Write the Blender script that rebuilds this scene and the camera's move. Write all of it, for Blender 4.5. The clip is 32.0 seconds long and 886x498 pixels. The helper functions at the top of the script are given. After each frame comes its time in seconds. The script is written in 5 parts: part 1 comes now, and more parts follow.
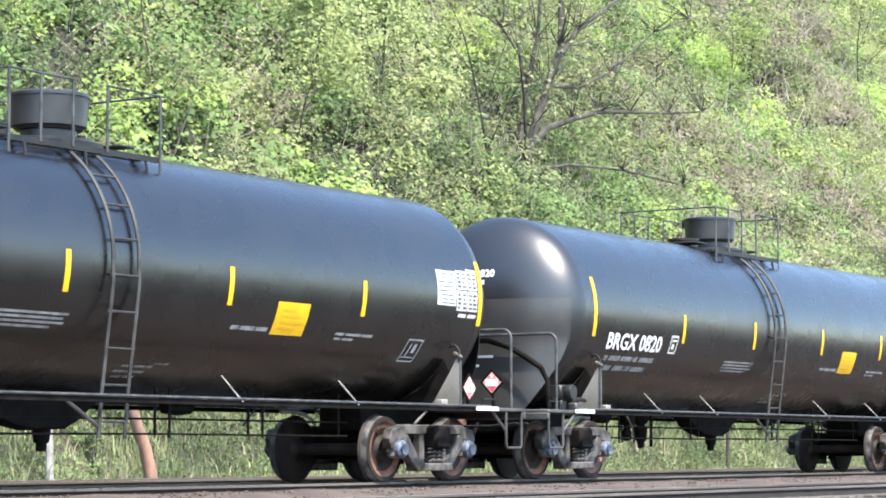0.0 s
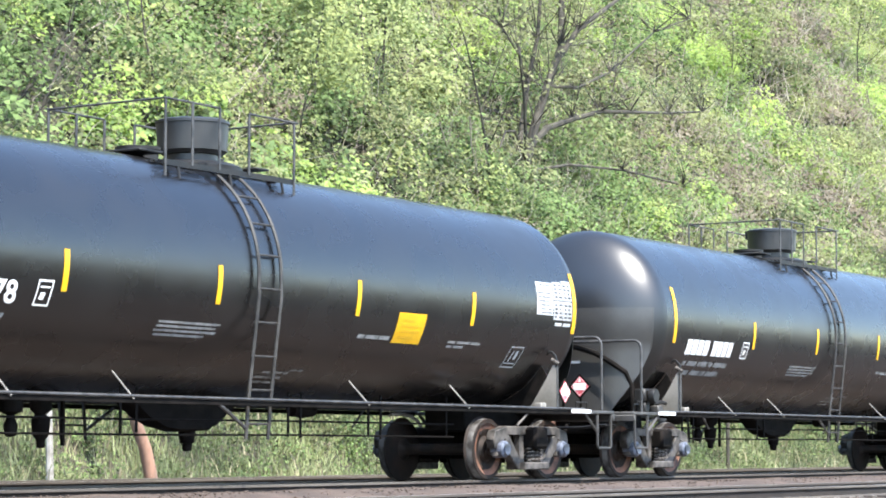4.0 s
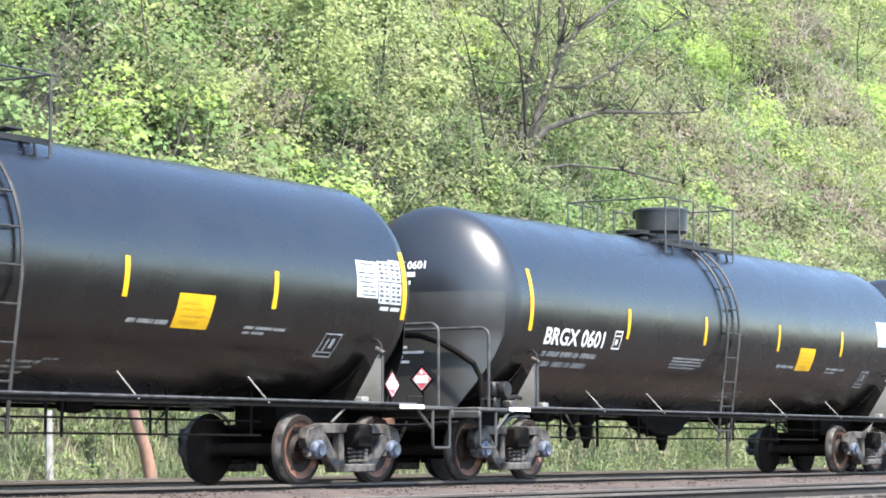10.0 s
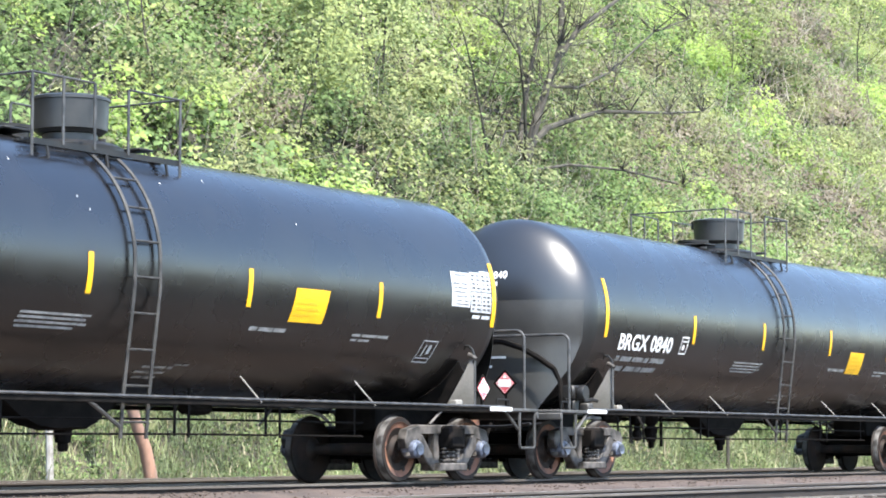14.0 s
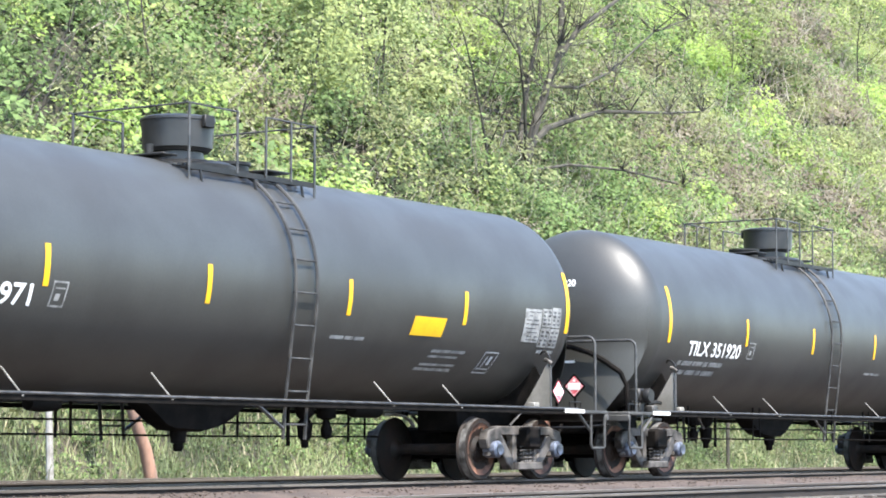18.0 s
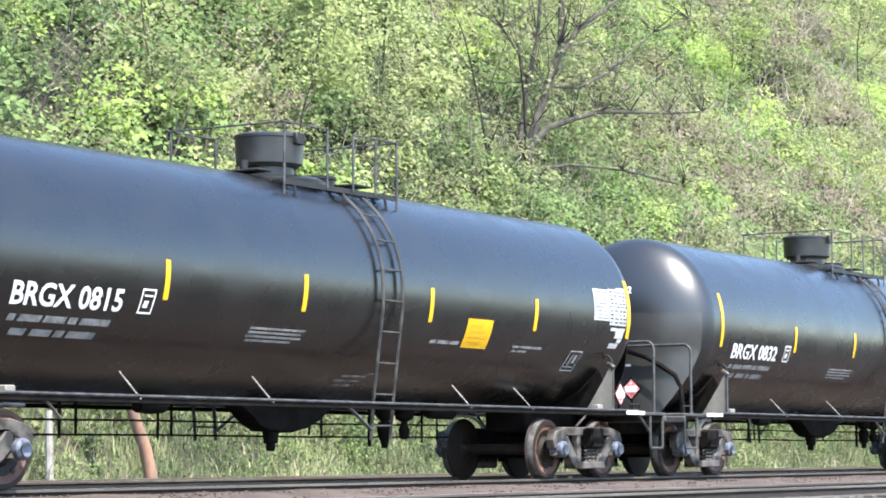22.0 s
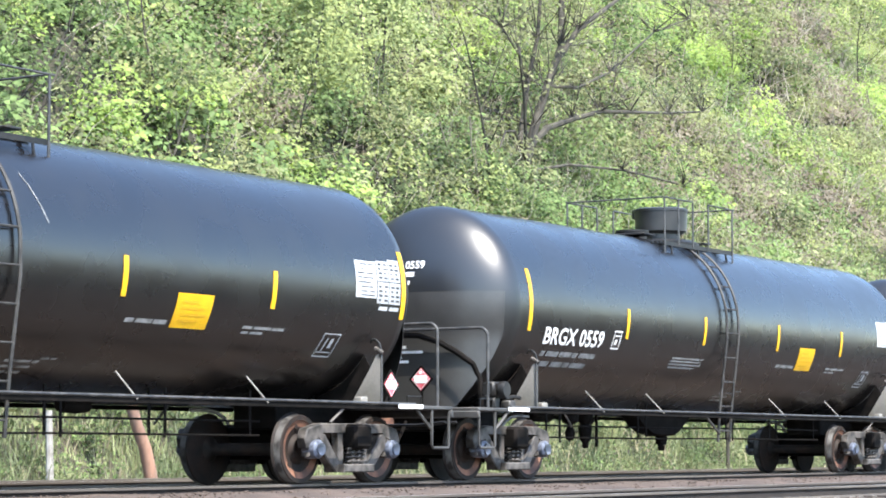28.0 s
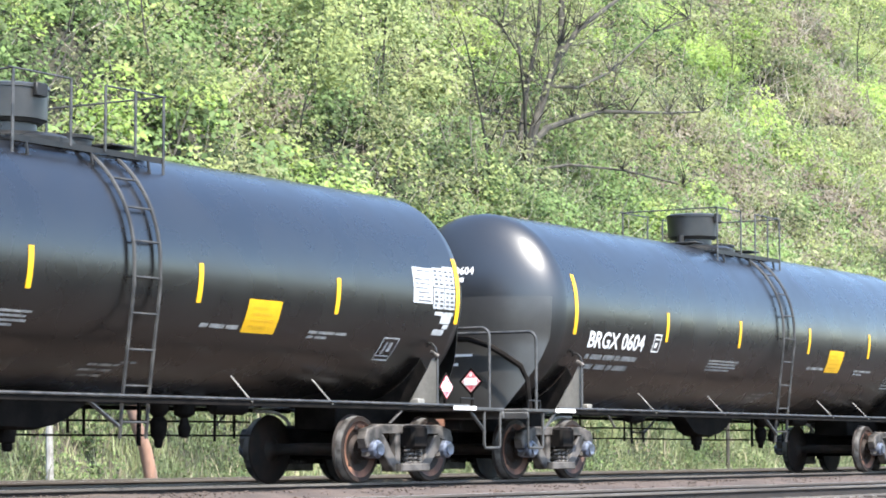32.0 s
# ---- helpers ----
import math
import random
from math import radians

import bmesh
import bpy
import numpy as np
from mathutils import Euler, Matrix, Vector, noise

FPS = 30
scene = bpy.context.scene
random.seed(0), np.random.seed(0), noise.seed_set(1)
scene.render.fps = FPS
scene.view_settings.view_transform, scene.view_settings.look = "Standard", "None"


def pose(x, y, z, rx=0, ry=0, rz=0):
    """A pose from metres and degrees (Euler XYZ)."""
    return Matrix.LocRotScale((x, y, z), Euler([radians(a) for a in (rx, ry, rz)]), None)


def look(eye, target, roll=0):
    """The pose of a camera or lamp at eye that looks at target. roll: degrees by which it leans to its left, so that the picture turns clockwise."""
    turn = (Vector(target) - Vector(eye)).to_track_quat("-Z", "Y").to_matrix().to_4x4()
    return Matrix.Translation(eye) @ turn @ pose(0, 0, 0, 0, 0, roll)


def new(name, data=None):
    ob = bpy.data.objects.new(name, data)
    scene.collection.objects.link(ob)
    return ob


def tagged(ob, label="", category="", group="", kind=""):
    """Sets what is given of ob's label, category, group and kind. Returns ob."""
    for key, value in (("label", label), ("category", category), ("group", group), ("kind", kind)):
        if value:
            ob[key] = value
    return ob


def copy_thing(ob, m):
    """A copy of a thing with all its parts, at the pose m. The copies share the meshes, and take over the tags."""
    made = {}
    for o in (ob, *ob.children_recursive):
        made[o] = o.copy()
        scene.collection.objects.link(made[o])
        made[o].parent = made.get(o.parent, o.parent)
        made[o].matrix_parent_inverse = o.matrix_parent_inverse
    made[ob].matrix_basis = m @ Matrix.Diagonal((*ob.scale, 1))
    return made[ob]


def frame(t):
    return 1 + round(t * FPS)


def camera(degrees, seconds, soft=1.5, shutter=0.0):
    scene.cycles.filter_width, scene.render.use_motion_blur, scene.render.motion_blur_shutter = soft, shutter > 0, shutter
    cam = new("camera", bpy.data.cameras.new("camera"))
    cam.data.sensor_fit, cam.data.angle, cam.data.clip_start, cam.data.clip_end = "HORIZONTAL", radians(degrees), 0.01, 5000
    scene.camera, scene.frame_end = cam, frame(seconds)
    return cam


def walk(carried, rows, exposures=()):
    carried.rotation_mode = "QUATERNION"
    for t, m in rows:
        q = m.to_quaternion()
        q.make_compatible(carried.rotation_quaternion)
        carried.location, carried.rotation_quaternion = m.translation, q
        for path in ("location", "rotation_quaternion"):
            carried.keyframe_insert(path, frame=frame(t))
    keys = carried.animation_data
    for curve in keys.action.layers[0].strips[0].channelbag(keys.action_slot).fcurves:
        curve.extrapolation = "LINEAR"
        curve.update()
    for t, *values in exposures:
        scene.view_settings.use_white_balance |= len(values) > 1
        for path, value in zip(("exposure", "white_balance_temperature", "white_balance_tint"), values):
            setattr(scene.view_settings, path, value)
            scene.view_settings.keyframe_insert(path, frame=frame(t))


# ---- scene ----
# ================= camera =================
CLIP = 32.0
EYE = (0.0, -18.967, 0.442)
YAW, PITCH, ROLL = 57.764, 4.893, 0.058      # from +y towards +x, up, lean
cam = camera(21.346, CLIP, soft=1.8)
_a, _e = radians(YAW), radians(PITCH)
AIM = (EYE[0] + 50 * math.sin(_a) * math.cos(_e), EYE[1] + 50 * math.cos(_a) * math.cos(_e), EYE[2] + 50 * math.sin(_e))
EYE_POSE = look(EYE, AIM, -ROLL)
walk(cam, [(0.0, EYE_POSE), (CLIP, EYE_POSE)], exposures=[(0.0, 1.5), (CLIP, 1.5)])

# ================= light =================
SUN_EL, SUN_AZ = 57.0, -114.0                # azimuth counted from +x towards +y
world = bpy.data.worlds.new("sky")
scene.world = world
world.use_nodes = True
_n = world.node_tree.nodes
_sky = _n.new("ShaderNodeTexSky")
_sky.sky_type, _sky.sun_disc = "NISHITA", False
_sky.sun_elevation, _sky.sun_rotation = radians(SUN_EL), radians(90.0 - SUN_AZ)
_sky.air_density, _sky.dust_density, _sky.ozone_density = 1.1, 0.8, 1.9
_n["Background"].inputs["Strength"].default_value = 0.235
world.node_tree.links.new(_sky.outputs[0], _n["Background"].inputs["Color"])
sun = new("sun", bpy.data.lights.new("sun", "SUN"))
sun.data.energy, sun.data.angle, sun.data.color = 5.0, radians(0.53), (1.0, 0.96, 0.89)
SUN_DIR = Vector((math.cos(radians(SUN_EL)) * math.cos(radians(SUN_AZ)), math.cos(radians(SUN_EL)) * math.sin(radians(SUN_AZ)), math.sin(radians(SUN_EL))))
sun.matrix_world = look(SUN_DIR * 60, (0, 0, 0))


# ================= materials =================
def mat(name, base, rough=0.5, metal=0.0, alt=None, scale=6.0, fine=60.0, bump=0.0, spread=0.0, island=False, spec=0.5,
        rough_alt=None, mix=(0.4, 0.62), through_light=0.0, stretch=(1, 1, 1), grain_range=(0.0, 1.0, 0.8, 1.2)):
    """Two-colour noise paint with grain, fine relief and per-piece variation."""
    m = bpy.data.materials.new(name)
    m.use_nodes = True
    nt, ln = m.node_tree, m.node_tree.links.new
    b = nt.nodes["Principled BSDF"]
    b.inputs["Roughness"].default_value, b.inputs["Metallic"].default_value = rough, metal
    b.inputs["Specular IOR Level"].default_value = spec
    tc = nt.nodes.new("ShaderNodeTexCoord")
    mp = nt.nodes.new("ShaderNodeMapping")
    mp.inputs["Scale"].default_value = stretch
    ln(tc.outputs["Object"], mp.inputs["Vector"])
    big = nt.nodes.new("ShaderNodeTexNoise")
    big.inputs["Scale"].default_value, big.inputs["Detail"].default_value = scale, 5.0
    ln(mp.outputs[0], big.inputs["Vector"])
    small = nt.nodes.new("ShaderNodeTexNoise")
    small.inputs["Scale"].default_value, small.inputs["Detail"].default_value = fine, 3.0
    ln(mp.outputs[0], small.inputs["Vector"])
    rng = nt.nodes.new("ShaderNodeMapRange")
    rng.inputs["From Min"].default_value, rng.inputs["From Max"].default_value = mix
    ln(big.outputs["Fac"], rng.inputs["Value"])
    mixc = nt.nodes.new("ShaderNodeMix")
    mixc.data_type = "RGBA"
    mixc.inputs["A"].default_value = (*base, 1)
    mixc.inputs["B"].default_value = (*(alt or base), 1)
    ln(rng.outputs[0], mixc.inputs["Factor"])
    grain = nt.nodes.new("ShaderNodeMapRange")
    for key, v in zip(("From Min", "From Max", "To Min", "To Max"), grain_range):
        grain.inputs[key].default_value = v
    ln(small.outputs["Fac"], grain.inputs["Value"])
    val = grain.outputs[0]
    if spread:
        src = nt.nodes.new("ShaderNodeNewGeometry").outputs["Random Per Island"] if island else nt.nodes.new("ShaderNodeObjectInfo").outputs["Random"]
        r2 = nt.nodes.new("ShaderNodeMapRange")
        r2.inputs["To Min"].default_value, r2.inputs["To Max"].default_value = 1 - spread, 1 + spread
        ln(src, r2.inputs["Value"])
        mul = nt.nodes.new("ShaderNodeMath")
        mul.operation = "MULTIPLY"
        ln(val, mul.inputs[0]), ln(r2.outputs[0], mul.inputs[1])
        val = mul.outputs[0]
    sc = nt.nodes.new("ShaderNodeVectorMath")
    sc.operation = "SCALE"
    ln(mixc.outputs["Result"], sc.inputs[0]), ln(val, sc.inputs["Scale"])
    ln(sc.outputs[0], b.inputs["Base Color"])
    if rough_alt is not None:
        rr = nt.nodes.new("ShaderNodeMapRange")
        rr.inputs["To Min"].default_value, rr.inputs["To Max"].default_value = rough, rough_alt
        ln(big.outputs["Fac"], rr.inputs["Value"]), ln(rr.outputs[0], b.inputs["Roughness"])
    if bump:
        bn = nt.nodes.new("ShaderNodeBump")
        bn.inputs["Strength"].default_value, bn.inputs["Distance"].default_value = bump, 0.02
        ln(small.outputs["Fac"], bn.inputs["Height"]), ln(bn.outputs[0], b.inputs["Normal"])
    if through_light:
        tr = nt.nodes.new("ShaderNodeBsdfTranslucent")
        ms = nt.nodes.new("ShaderNodeMixShader")
        ms.inputs[0].default_value = through_light
        ln(sc.outputs[0], tr.inputs["Color"]), ln(b.outputs[0], ms.inputs[1]), ln(tr.outputs[0], ms.inputs[2])
        ln(ms.outputs[0], nt.nodes["Material Output"].inputs["Surface"])
    return m


M = {
    "black": mat("black_tank_paint", (0.0028, 0.0024, 0.0022), 0.14, alt=(0.0045, 0.0037, 0.0032), scale=1.3, fine=25, rough_alt=0.42, spec=0.85),
    "head": mat("dusty_black_head_paint", (0.0085, 0.0085, 0.0085), 0.30, alt=(0.006, 0.006, 0.006), scale=1.6, fine=25, rough_alt=0.42, spec=0.9),
    "panel": mat("grayish_white_panel", (0.45, 0.46, 0.46), 0.5, alt=(0.34, 0.35, 0.355), scale=9, fine=70),
    "print": mat("gray_table_print", (0.10, 0.10, 0.105), 0.5, alt=(0.03, 0.03, 0.032), scale=9, fine=70),
    "housing": mat("black_housing_paint", (0.009, 0.0095, 0.010), 0.36, alt=(0.022, 0.021, 0.020), scale=3, fine=40, rough_alt=0.5, spec=0.7),
    "black2": mat("black_steel_paint", (0.008, 0.008, 0.008), 0.5, alt=(0.016, 0.0145, 0.013), scale=3, fine=40, bump=0.05, spec=0.35),
    "gray": mat("weathered_gray_tank_paint", (0.038, 0.038, 0.0345), 0.36, alt=(0.029, 0.028, 0.025), scale=1.1, fine=30, rough_alt=0.54, bump=0.02, spec=0.62),
    "shield": mat("dusty_gray_shield_paint", (0.034, 0.033, 0.031), 0.32, alt=(0.022, 0.021, 0.020), scale=2, fine=30, rough_alt=0.46, spec=0.8),
    "gusset": mat("dusty_gusset_paint", (0.235, 0.22, 0.195), 0.65, alt=(0.15, 0.14, 0.12), scale=1.5, fine=30, bump=0.05),
    "plate": mat("gray_dusty_steel", (0.055, 0.053, 0.050), 0.6, alt=(0.03, 0.029, 0.027), scale=3, fine=35, bump=0.08),
    "rail_paint": mat("worn_handrail_paint", (0.025, 0.025, 0.025), 0.5, alt=(0.06, 0.057, 0.054), scale=8, fine=60),
    "cast": mat("dusty_cast_steel", (0.098, 0.086, 0.077), 0.65, alt=(0.017, 0.015, 0.013), scale=5, fine=50, bump=0.15),
    "lever": mat("pale_dusty_bar", (0.19, 0.18, 0.165), 0.6, alt=(0.10, 0.095, 0.085), scale=5, fine=50),
    "ladder": mat("worn_gray_ladder_paint", (0.016, 0.015, 0.014), 0.6, alt=(0.048, 0.045, 0.041), scale=4, fine=40),
    "dark": mat("black_grimy_steel", (0.006, 0.0055, 0.005), 0.75, alt=(0.012, 0.010, 0.009), scale=5, fine=40, bump=0.1, spec=0.05),
    "wheel_plate": mat("grimy_shaded_wheel_plate", (0.011, 0.009, 0.008), 0.7, alt=(0.024, 0.015, 0.011), scale=5, fine=40, bump=0.1, spec=0.3),
    "tread": mat("polished_wheel_steel", (0.12, 0.115, 0.11), 0.6, 0.2, alt=(0.02, 0.017, 0.015), scale=6, fine=60),
    "rust": mat("rusty_wheel_plate", (0.22, 0.10, 0.058), 0.75, alt=(0.08, 0.04, 0.028), scale=4, fine=40, bump=0.1),
    "cap": mat("blue_bearing_cap", (0.15, 0.17, 0.22), 0.35, alt=(0.05, 0.055, 0.07), scale=9, fine=70),
    "yellow": mat("yellow_reflective_tape", (0.72, 0.40, 0.008), 0.4, alt=(0.66, 0.36, 0.008), scale=5, fine=60),
    "ochre": mat("ochre_print", (0.64, 0.345, 0.008), 0.5, alt=(0.58, 0.31, 0.008), scale=9, fine=60),
    "white": mat("white_lettering", (0.78, 0.78, 0.76), 0.5, alt=(0.66, 0.66, 0.64), scale=6, fine=50),
    "faded": mat("faded_gray_lettering", (0.27, 0.27, 0.26), 0.55, alt=(0.15, 0.15, 0.145), scale=9, fine=50),
    "red": mat("red_placard", (0.60, 0.085, 0.11), 0.4, alt=(0.66, 0.12, 0.15), scale=9, fine=60),
    "rail": mat("worn_rail_head", (0.34, 0.325, 0.31), 0.45, 0.4, alt=(0.20, 0.19, 0.18), scale=3, fine=40, stretch=(0.1, 1, 1)),
    "rail_side": mat("dusty_rail_head_side", (0.105, 0.092, 0.078), 0.7, alt=(0.060, 0.050, 0.042), scale=2, fine=30, spec=0.3, stretch=(0.15, 1, 1)),
    "web": mat("rusty_rail_web", (0.022, 0.016, 0.013), 0.9, alt=(0.014, 0.011, 0.009), scale=3, fine=30, bump=0.15),
    "tie": mat("weathered_timber_sleeper", (0.10, 0.085, 0.07), 0.9, alt=(0.05, 0.042, 0.036), scale=3, fine=30, bump=0.3, spread=0.25, stretch=(4, 0.5, 1)),
    "ballast": mat("ballast_bed", (0.074, 0.052, 0.040), 0.95, alt=(0.046, 0.032, 0.025), scale=1.2, fine=22, bump=0.5),
    "stone": mat("ballast_stones", (0.078, 0.056, 0.043), 0.9, alt=(0.050, 0.035, 0.028), scale=2, fine=40, bump=0.2, spread=0.3, island=True),
    "soil": mat("hillside_soil_and_litter", (0.024, 0.026, 0.013), 0.95, alt=(0.040, 0.033, 0.022), scale=0.5, fine=9, bump=0.6),
    # unseen ground before the tracks, darkened to dim the tanks' lower reflections
    "verge": mat("unseen_dark_ground", (0.020, 0.018, 0.014), 0.95, alt=(0.012, 0.012, 0.009), scale=0.8, fine=15, bump=0.4),
    # unseen ground farther off, lightened to lift the tanks' reflections
    "light_ground": mat("unseen_light_ground", (0.090, 0.082, 0.052), 0.95, alt=(0.055, 0.050, 0.033), scale=0.1, fine=2.0, bump=0.3),
    "woods": mat("distant_dark_woods", (0.042, 0.045, 0.028), 0.95, alt=(0.022, 0.026, 0.015), scale=0.05, fine=0.6, bump=0.3),
    "bark": mat("gray_brown_bark", (0.062, 0.056, 0.043), 0.9, alt=(0.026, 0.023, 0.018), scale=3, fine=30, bump=0.5, stretch=(1, 1, 0.3)),
    "twig": mat("pale_dry_twigs", (0.40, 0.36, 0.29), 0.85, alt=(0.26, 0.22, 0.18), scale=0.6, fine=15, spread=0.4, island=True),
    "bough": mat("weathered_dead_bough", (0.27, 0.24, 0.19), 0.85, alt=(0.15, 0.13, 0.10), scale=2, fine=25, bump=0.2),
    "post": mat("reddish_weathered_timber", (0.34, 0.20, 0.14), 0.85, alt=(0.20, 0.13, 0.10), scale=4, fine=30, bump=0.3, stretch=(1, 1, 0.2)),
    "palepost": mat("pale_post", (0.40, 0.39, 0.36), 0.8, alt=(0.22, 0.21, 0.19), scale=4, fine=30, bump=0.2),
}


def leaf(name, a, b):
    return mat(name, a, 0.75, alt=b, spec=0.2, scale=0.9, fine=2.4, spread=0.12, island=True, through_light=0.46, grain_range=(0.33, 0.67, 0.78, 1.15))


LEAF = {
    "yellow": leaf("young_yellow_green_leaves", (0.365, 0.41, 0.158), (0.21, 0.255, 0.102)),
    "green": leaf("fresh_green_leaves", (0.23, 0.325, 0.118), (0.12, 0.175, 0.070)),
    # for dark bushes, and for undergrowth whose dark tone stands for shade
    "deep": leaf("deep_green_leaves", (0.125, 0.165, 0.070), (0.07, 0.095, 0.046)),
    "lime": leaf("light_spring_green_leaves", (0.38, 0.49, 0.135), (0.25, 0.35, 0.105)),
    "pale": leaf("pale_broad_leaves", (0.385, 0.43, 0.20), (0.24, 0.29, 0.125)),
    "olive": leaf("olive_buds_and_leaves", (0.295, 0.315, 0.152), (0.172, 0.186, 0.097)),
    "dry": leaf("dry_tan_leaves", (0.30, 0.26, 0.195), (0.19, 0.16, 0.12)),
}
GRASS = {
    "grass": mat("lush_verge_grass", (0.30, 0.335, 0.16), 0.6, alt=(0.12, 0.15, 0.078), scale=0.45, fine=5, spread=0.45, island=True, through_light=0.3),
    "hay": mat("dry_verge_grass", (0.44, 0.39, 0.26), 0.7, alt=(0.26, 0.23, 0.15), scale=0.6, fine=5, spread=0.4, island=True, through_light=0.3),
}


# ================= mesh helpers =================
def finish(bm, name, smooth=True, angle=40.0):
    bmesh.ops.recalc_face_normals(bm, faces=bm.faces)
    lim = radians(angle)
    for f in bm.faces:
        f.smooth = smooth
    if smooth:
        for e in bm.edges:
            if len(e.link_faces) == 2 and e.calc_face_angle(0) > lim:
                e.smooth = False
    me = bpy.data.meshes.new(name)
    bm.to_mesh(me)
    bm.free()
    return me


def part(name, bm, material, parent=None, label="", smooth=True, at=None):
    me = bm if isinstance(bm, bpy.types.Mesh) else finish(bm, name, smooth)
    if material is not None and not me.materials:
        me.materials.append(material)
    ob = new(name, me)
    if parent is not None:
        ob.parent = parent
    if at is not None:
        ob.matrix_basis = at
    if label:
        tagged(ob, label)
    return ob


def holder(name, parent=None, at=None):
    ob = new(name)
    ob.empty_display_size = 0.2
    if parent is not None:
        ob.parent = parent
    if at is not None:
        ob.matrix_basis = at
    return ob


def box(bm, x0, x1, y0, y1, z0, z1, bevel=0.0):
    vs = [bm.verts.new((x, y, z)) for x in (x0, x1) for y in (y0, y1) for z in (z0, z1)]
    fs = [bm.faces.new([vs[i] for i in q]) for q in ((0, 1, 3, 2), (4, 6, 7, 5), (0, 4, 5, 1), (2, 3, 7, 6), (0, 2, 6, 4), (1, 5, 7, 3))]
    if bevel:
        es = list({e for f in fs for e in f.edges})
        bmesh.ops.bevel(bm, geom=es, offset=bevel, segments=1, affect="EDGES")
    return bm


def tube(bm, pts, r, n=8, r1=None):
    pts = [Vector(p) for p in pts]
    rings, ref = [], None
    for i, p in enumerate(pts):
        d = (pts[min(i + 1, len(pts) - 1)] - pts[max(i - 1, 0)]).normalized()
        if ref is None:
            ref = d.orthogonal().normalized()
        ref = (ref - d * ref.dot(d)).normalized()
        o = d.cross(ref)
        rad = r if r1 is None else r + (r1 - r) * i / (len(pts) - 1)
        rings.append([bm.verts.new(p + rad * (math.cos(k * 2 * math.pi / n) * ref + math.sin(k * 2 * math.pi / n) * o)) for k in range(n)])
    for a, b in zip(rings, rings[1:]):
        for k in range(n):
            bm.faces.new((a[k], a[(k + 1) % n], b[(k + 1) % n], b[k]))
    bm.faces.new(rings[0][::-1]), bm.faces.new(rings[-1])
    return bm


def lathe(bm, profile, axis="z", centre=(0, 0, 0), n=24, mats=None):
    """profile: (along, radius) rows; mats: a material index for each band."""
    c = Vector(centre)
    ax = {"x": Vector((1, 0, 0)), "y": Vector((0, 1, 0)), "z": Vector((0, 0, 1))}[axis]
    u = {"x": Vector((0, 1, 0)), "y": Vector((0, 0, 1)), "z": Vector((1, 0, 0))}[axis]
    v = ax.cross(u)
    rings = []
    for a, r in profile:
        if r < 1e-5:
            rings.append([bm.verts.new(c + ax * a)])
        else:
            rings.append([bm.verts.new(c + ax * a + r * (math.cos(k * 2 * math.pi / n) * u + math.sin(k * 2 * math.pi / n) * v)) for k in range(n)])
    for i, (a, b) in enumerate(zip(rings, rings[1:])):
        for k in range(n):
            q = [a[k % len(a)], a[(k + 1) % len(a)], b[(k + 1) % len(b)], b[k % len(b)]]
            q = [w for j, w in enumerate(q) if w not in q[:j]]
            if len(q) > 2:
                f = bm.faces.new(q)
                if mats:
                    f.material_index = mats[i]
    for r in (rings[0], rings[-1]):
        if len(r) > 2:
            bm.faces.new(r)
    return bm


def prism(bm, poly, y0, y1, bevel=0.0):
    """A polygon in x and z, pulled along y."""
    a = [bm.verts.new((x, y0, z)) for x, z in poly]
    b = [bm.verts.new((x, y1, z)) for x, z in poly]
    fs = [bm.faces.new(a), bm.faces.new(b[::-1])]
    for i in range(len(poly)):
        j = (i + 1) % len(poly)
        fs.append(bm.faces.new((a[j], a[i], b[i], b[j])))
    if bevel:
        bmesh.ops.bevel(bm, geom=list({e for f in fs[:2] for e in f.edges}), offset=bevel, segments=1, affect="EDGES")
    return bm


def bm_new():
    return bmesh.new()


# ================= the tank car =================
R, ZC = 1.515, 2.60            # tank radius, height of its axis over the rail
HALF, HEAD = 7.5, 0.757        # half length of the shell, depth of the heads
PITCH_L = 18.165               # from coupler to coupler
TRUCK, WB, WR = 6.988, 0.889, 0.457


def on_tank(x, phi, out=0.004, side=-1):
    """A point of the shell; phi counts up from the side."""
    return Vector((x, side * (R + out) * math.cos(phi), ZC + (R + out) * math.sin(phi)))


def up_phi(z):
    return math.asin(max(-1, min(1, (z - ZC) / R)))


def patch(bm, x0, x1, z0, z1, lean=0.0, out=0.004, n=6, side=-1, mi=0):
    """A painted or taped oblong that lies on the shell; lean: shift of its top along the car."""
    a0, a1 = up_phi(z0), up_phi(z1)
    rows = []
    for i in range(n + 1):
        a, s = a0 + (a1 - a0) * i / n, lean * i / n
        rows.append([bm.verts.new(on_tank(x0 + s, a, out, side)), bm.verts.new(on_tank(x1 + s, a, out, side))])
    for p, q in zip(rows, rows[1:]):
        f = bm.faces.new((p[0], p[1], q[1], q[0]))
        f.material_index = mi
    return bm


def frame_patch(bm, x0, x1, z0, z1, w, lean=0.0, side=-1, out=0.004):
    h = z1 - z0
    patch(bm, x0, x1, z0, z0 + w, lean * w / h, out, 2, side)
    patch(bm, x0 + lean * (1 - w / h), x1 + lean * (1 - w / h), z1 - w, z1, lean * w / h, out, 2, side)
    s = lean * w / h
    patch(bm, x0 + s, x0 + s + w, z0 + w, z1 - w, lean * (1 - 2 * w / h), out, 4, side)
    patch(bm, x1 + s - w, x1 + s, z0 + w, z1 - w, lean * (1 - 2 * w / h), out, 4, side)
    return bm


TYPE = {}


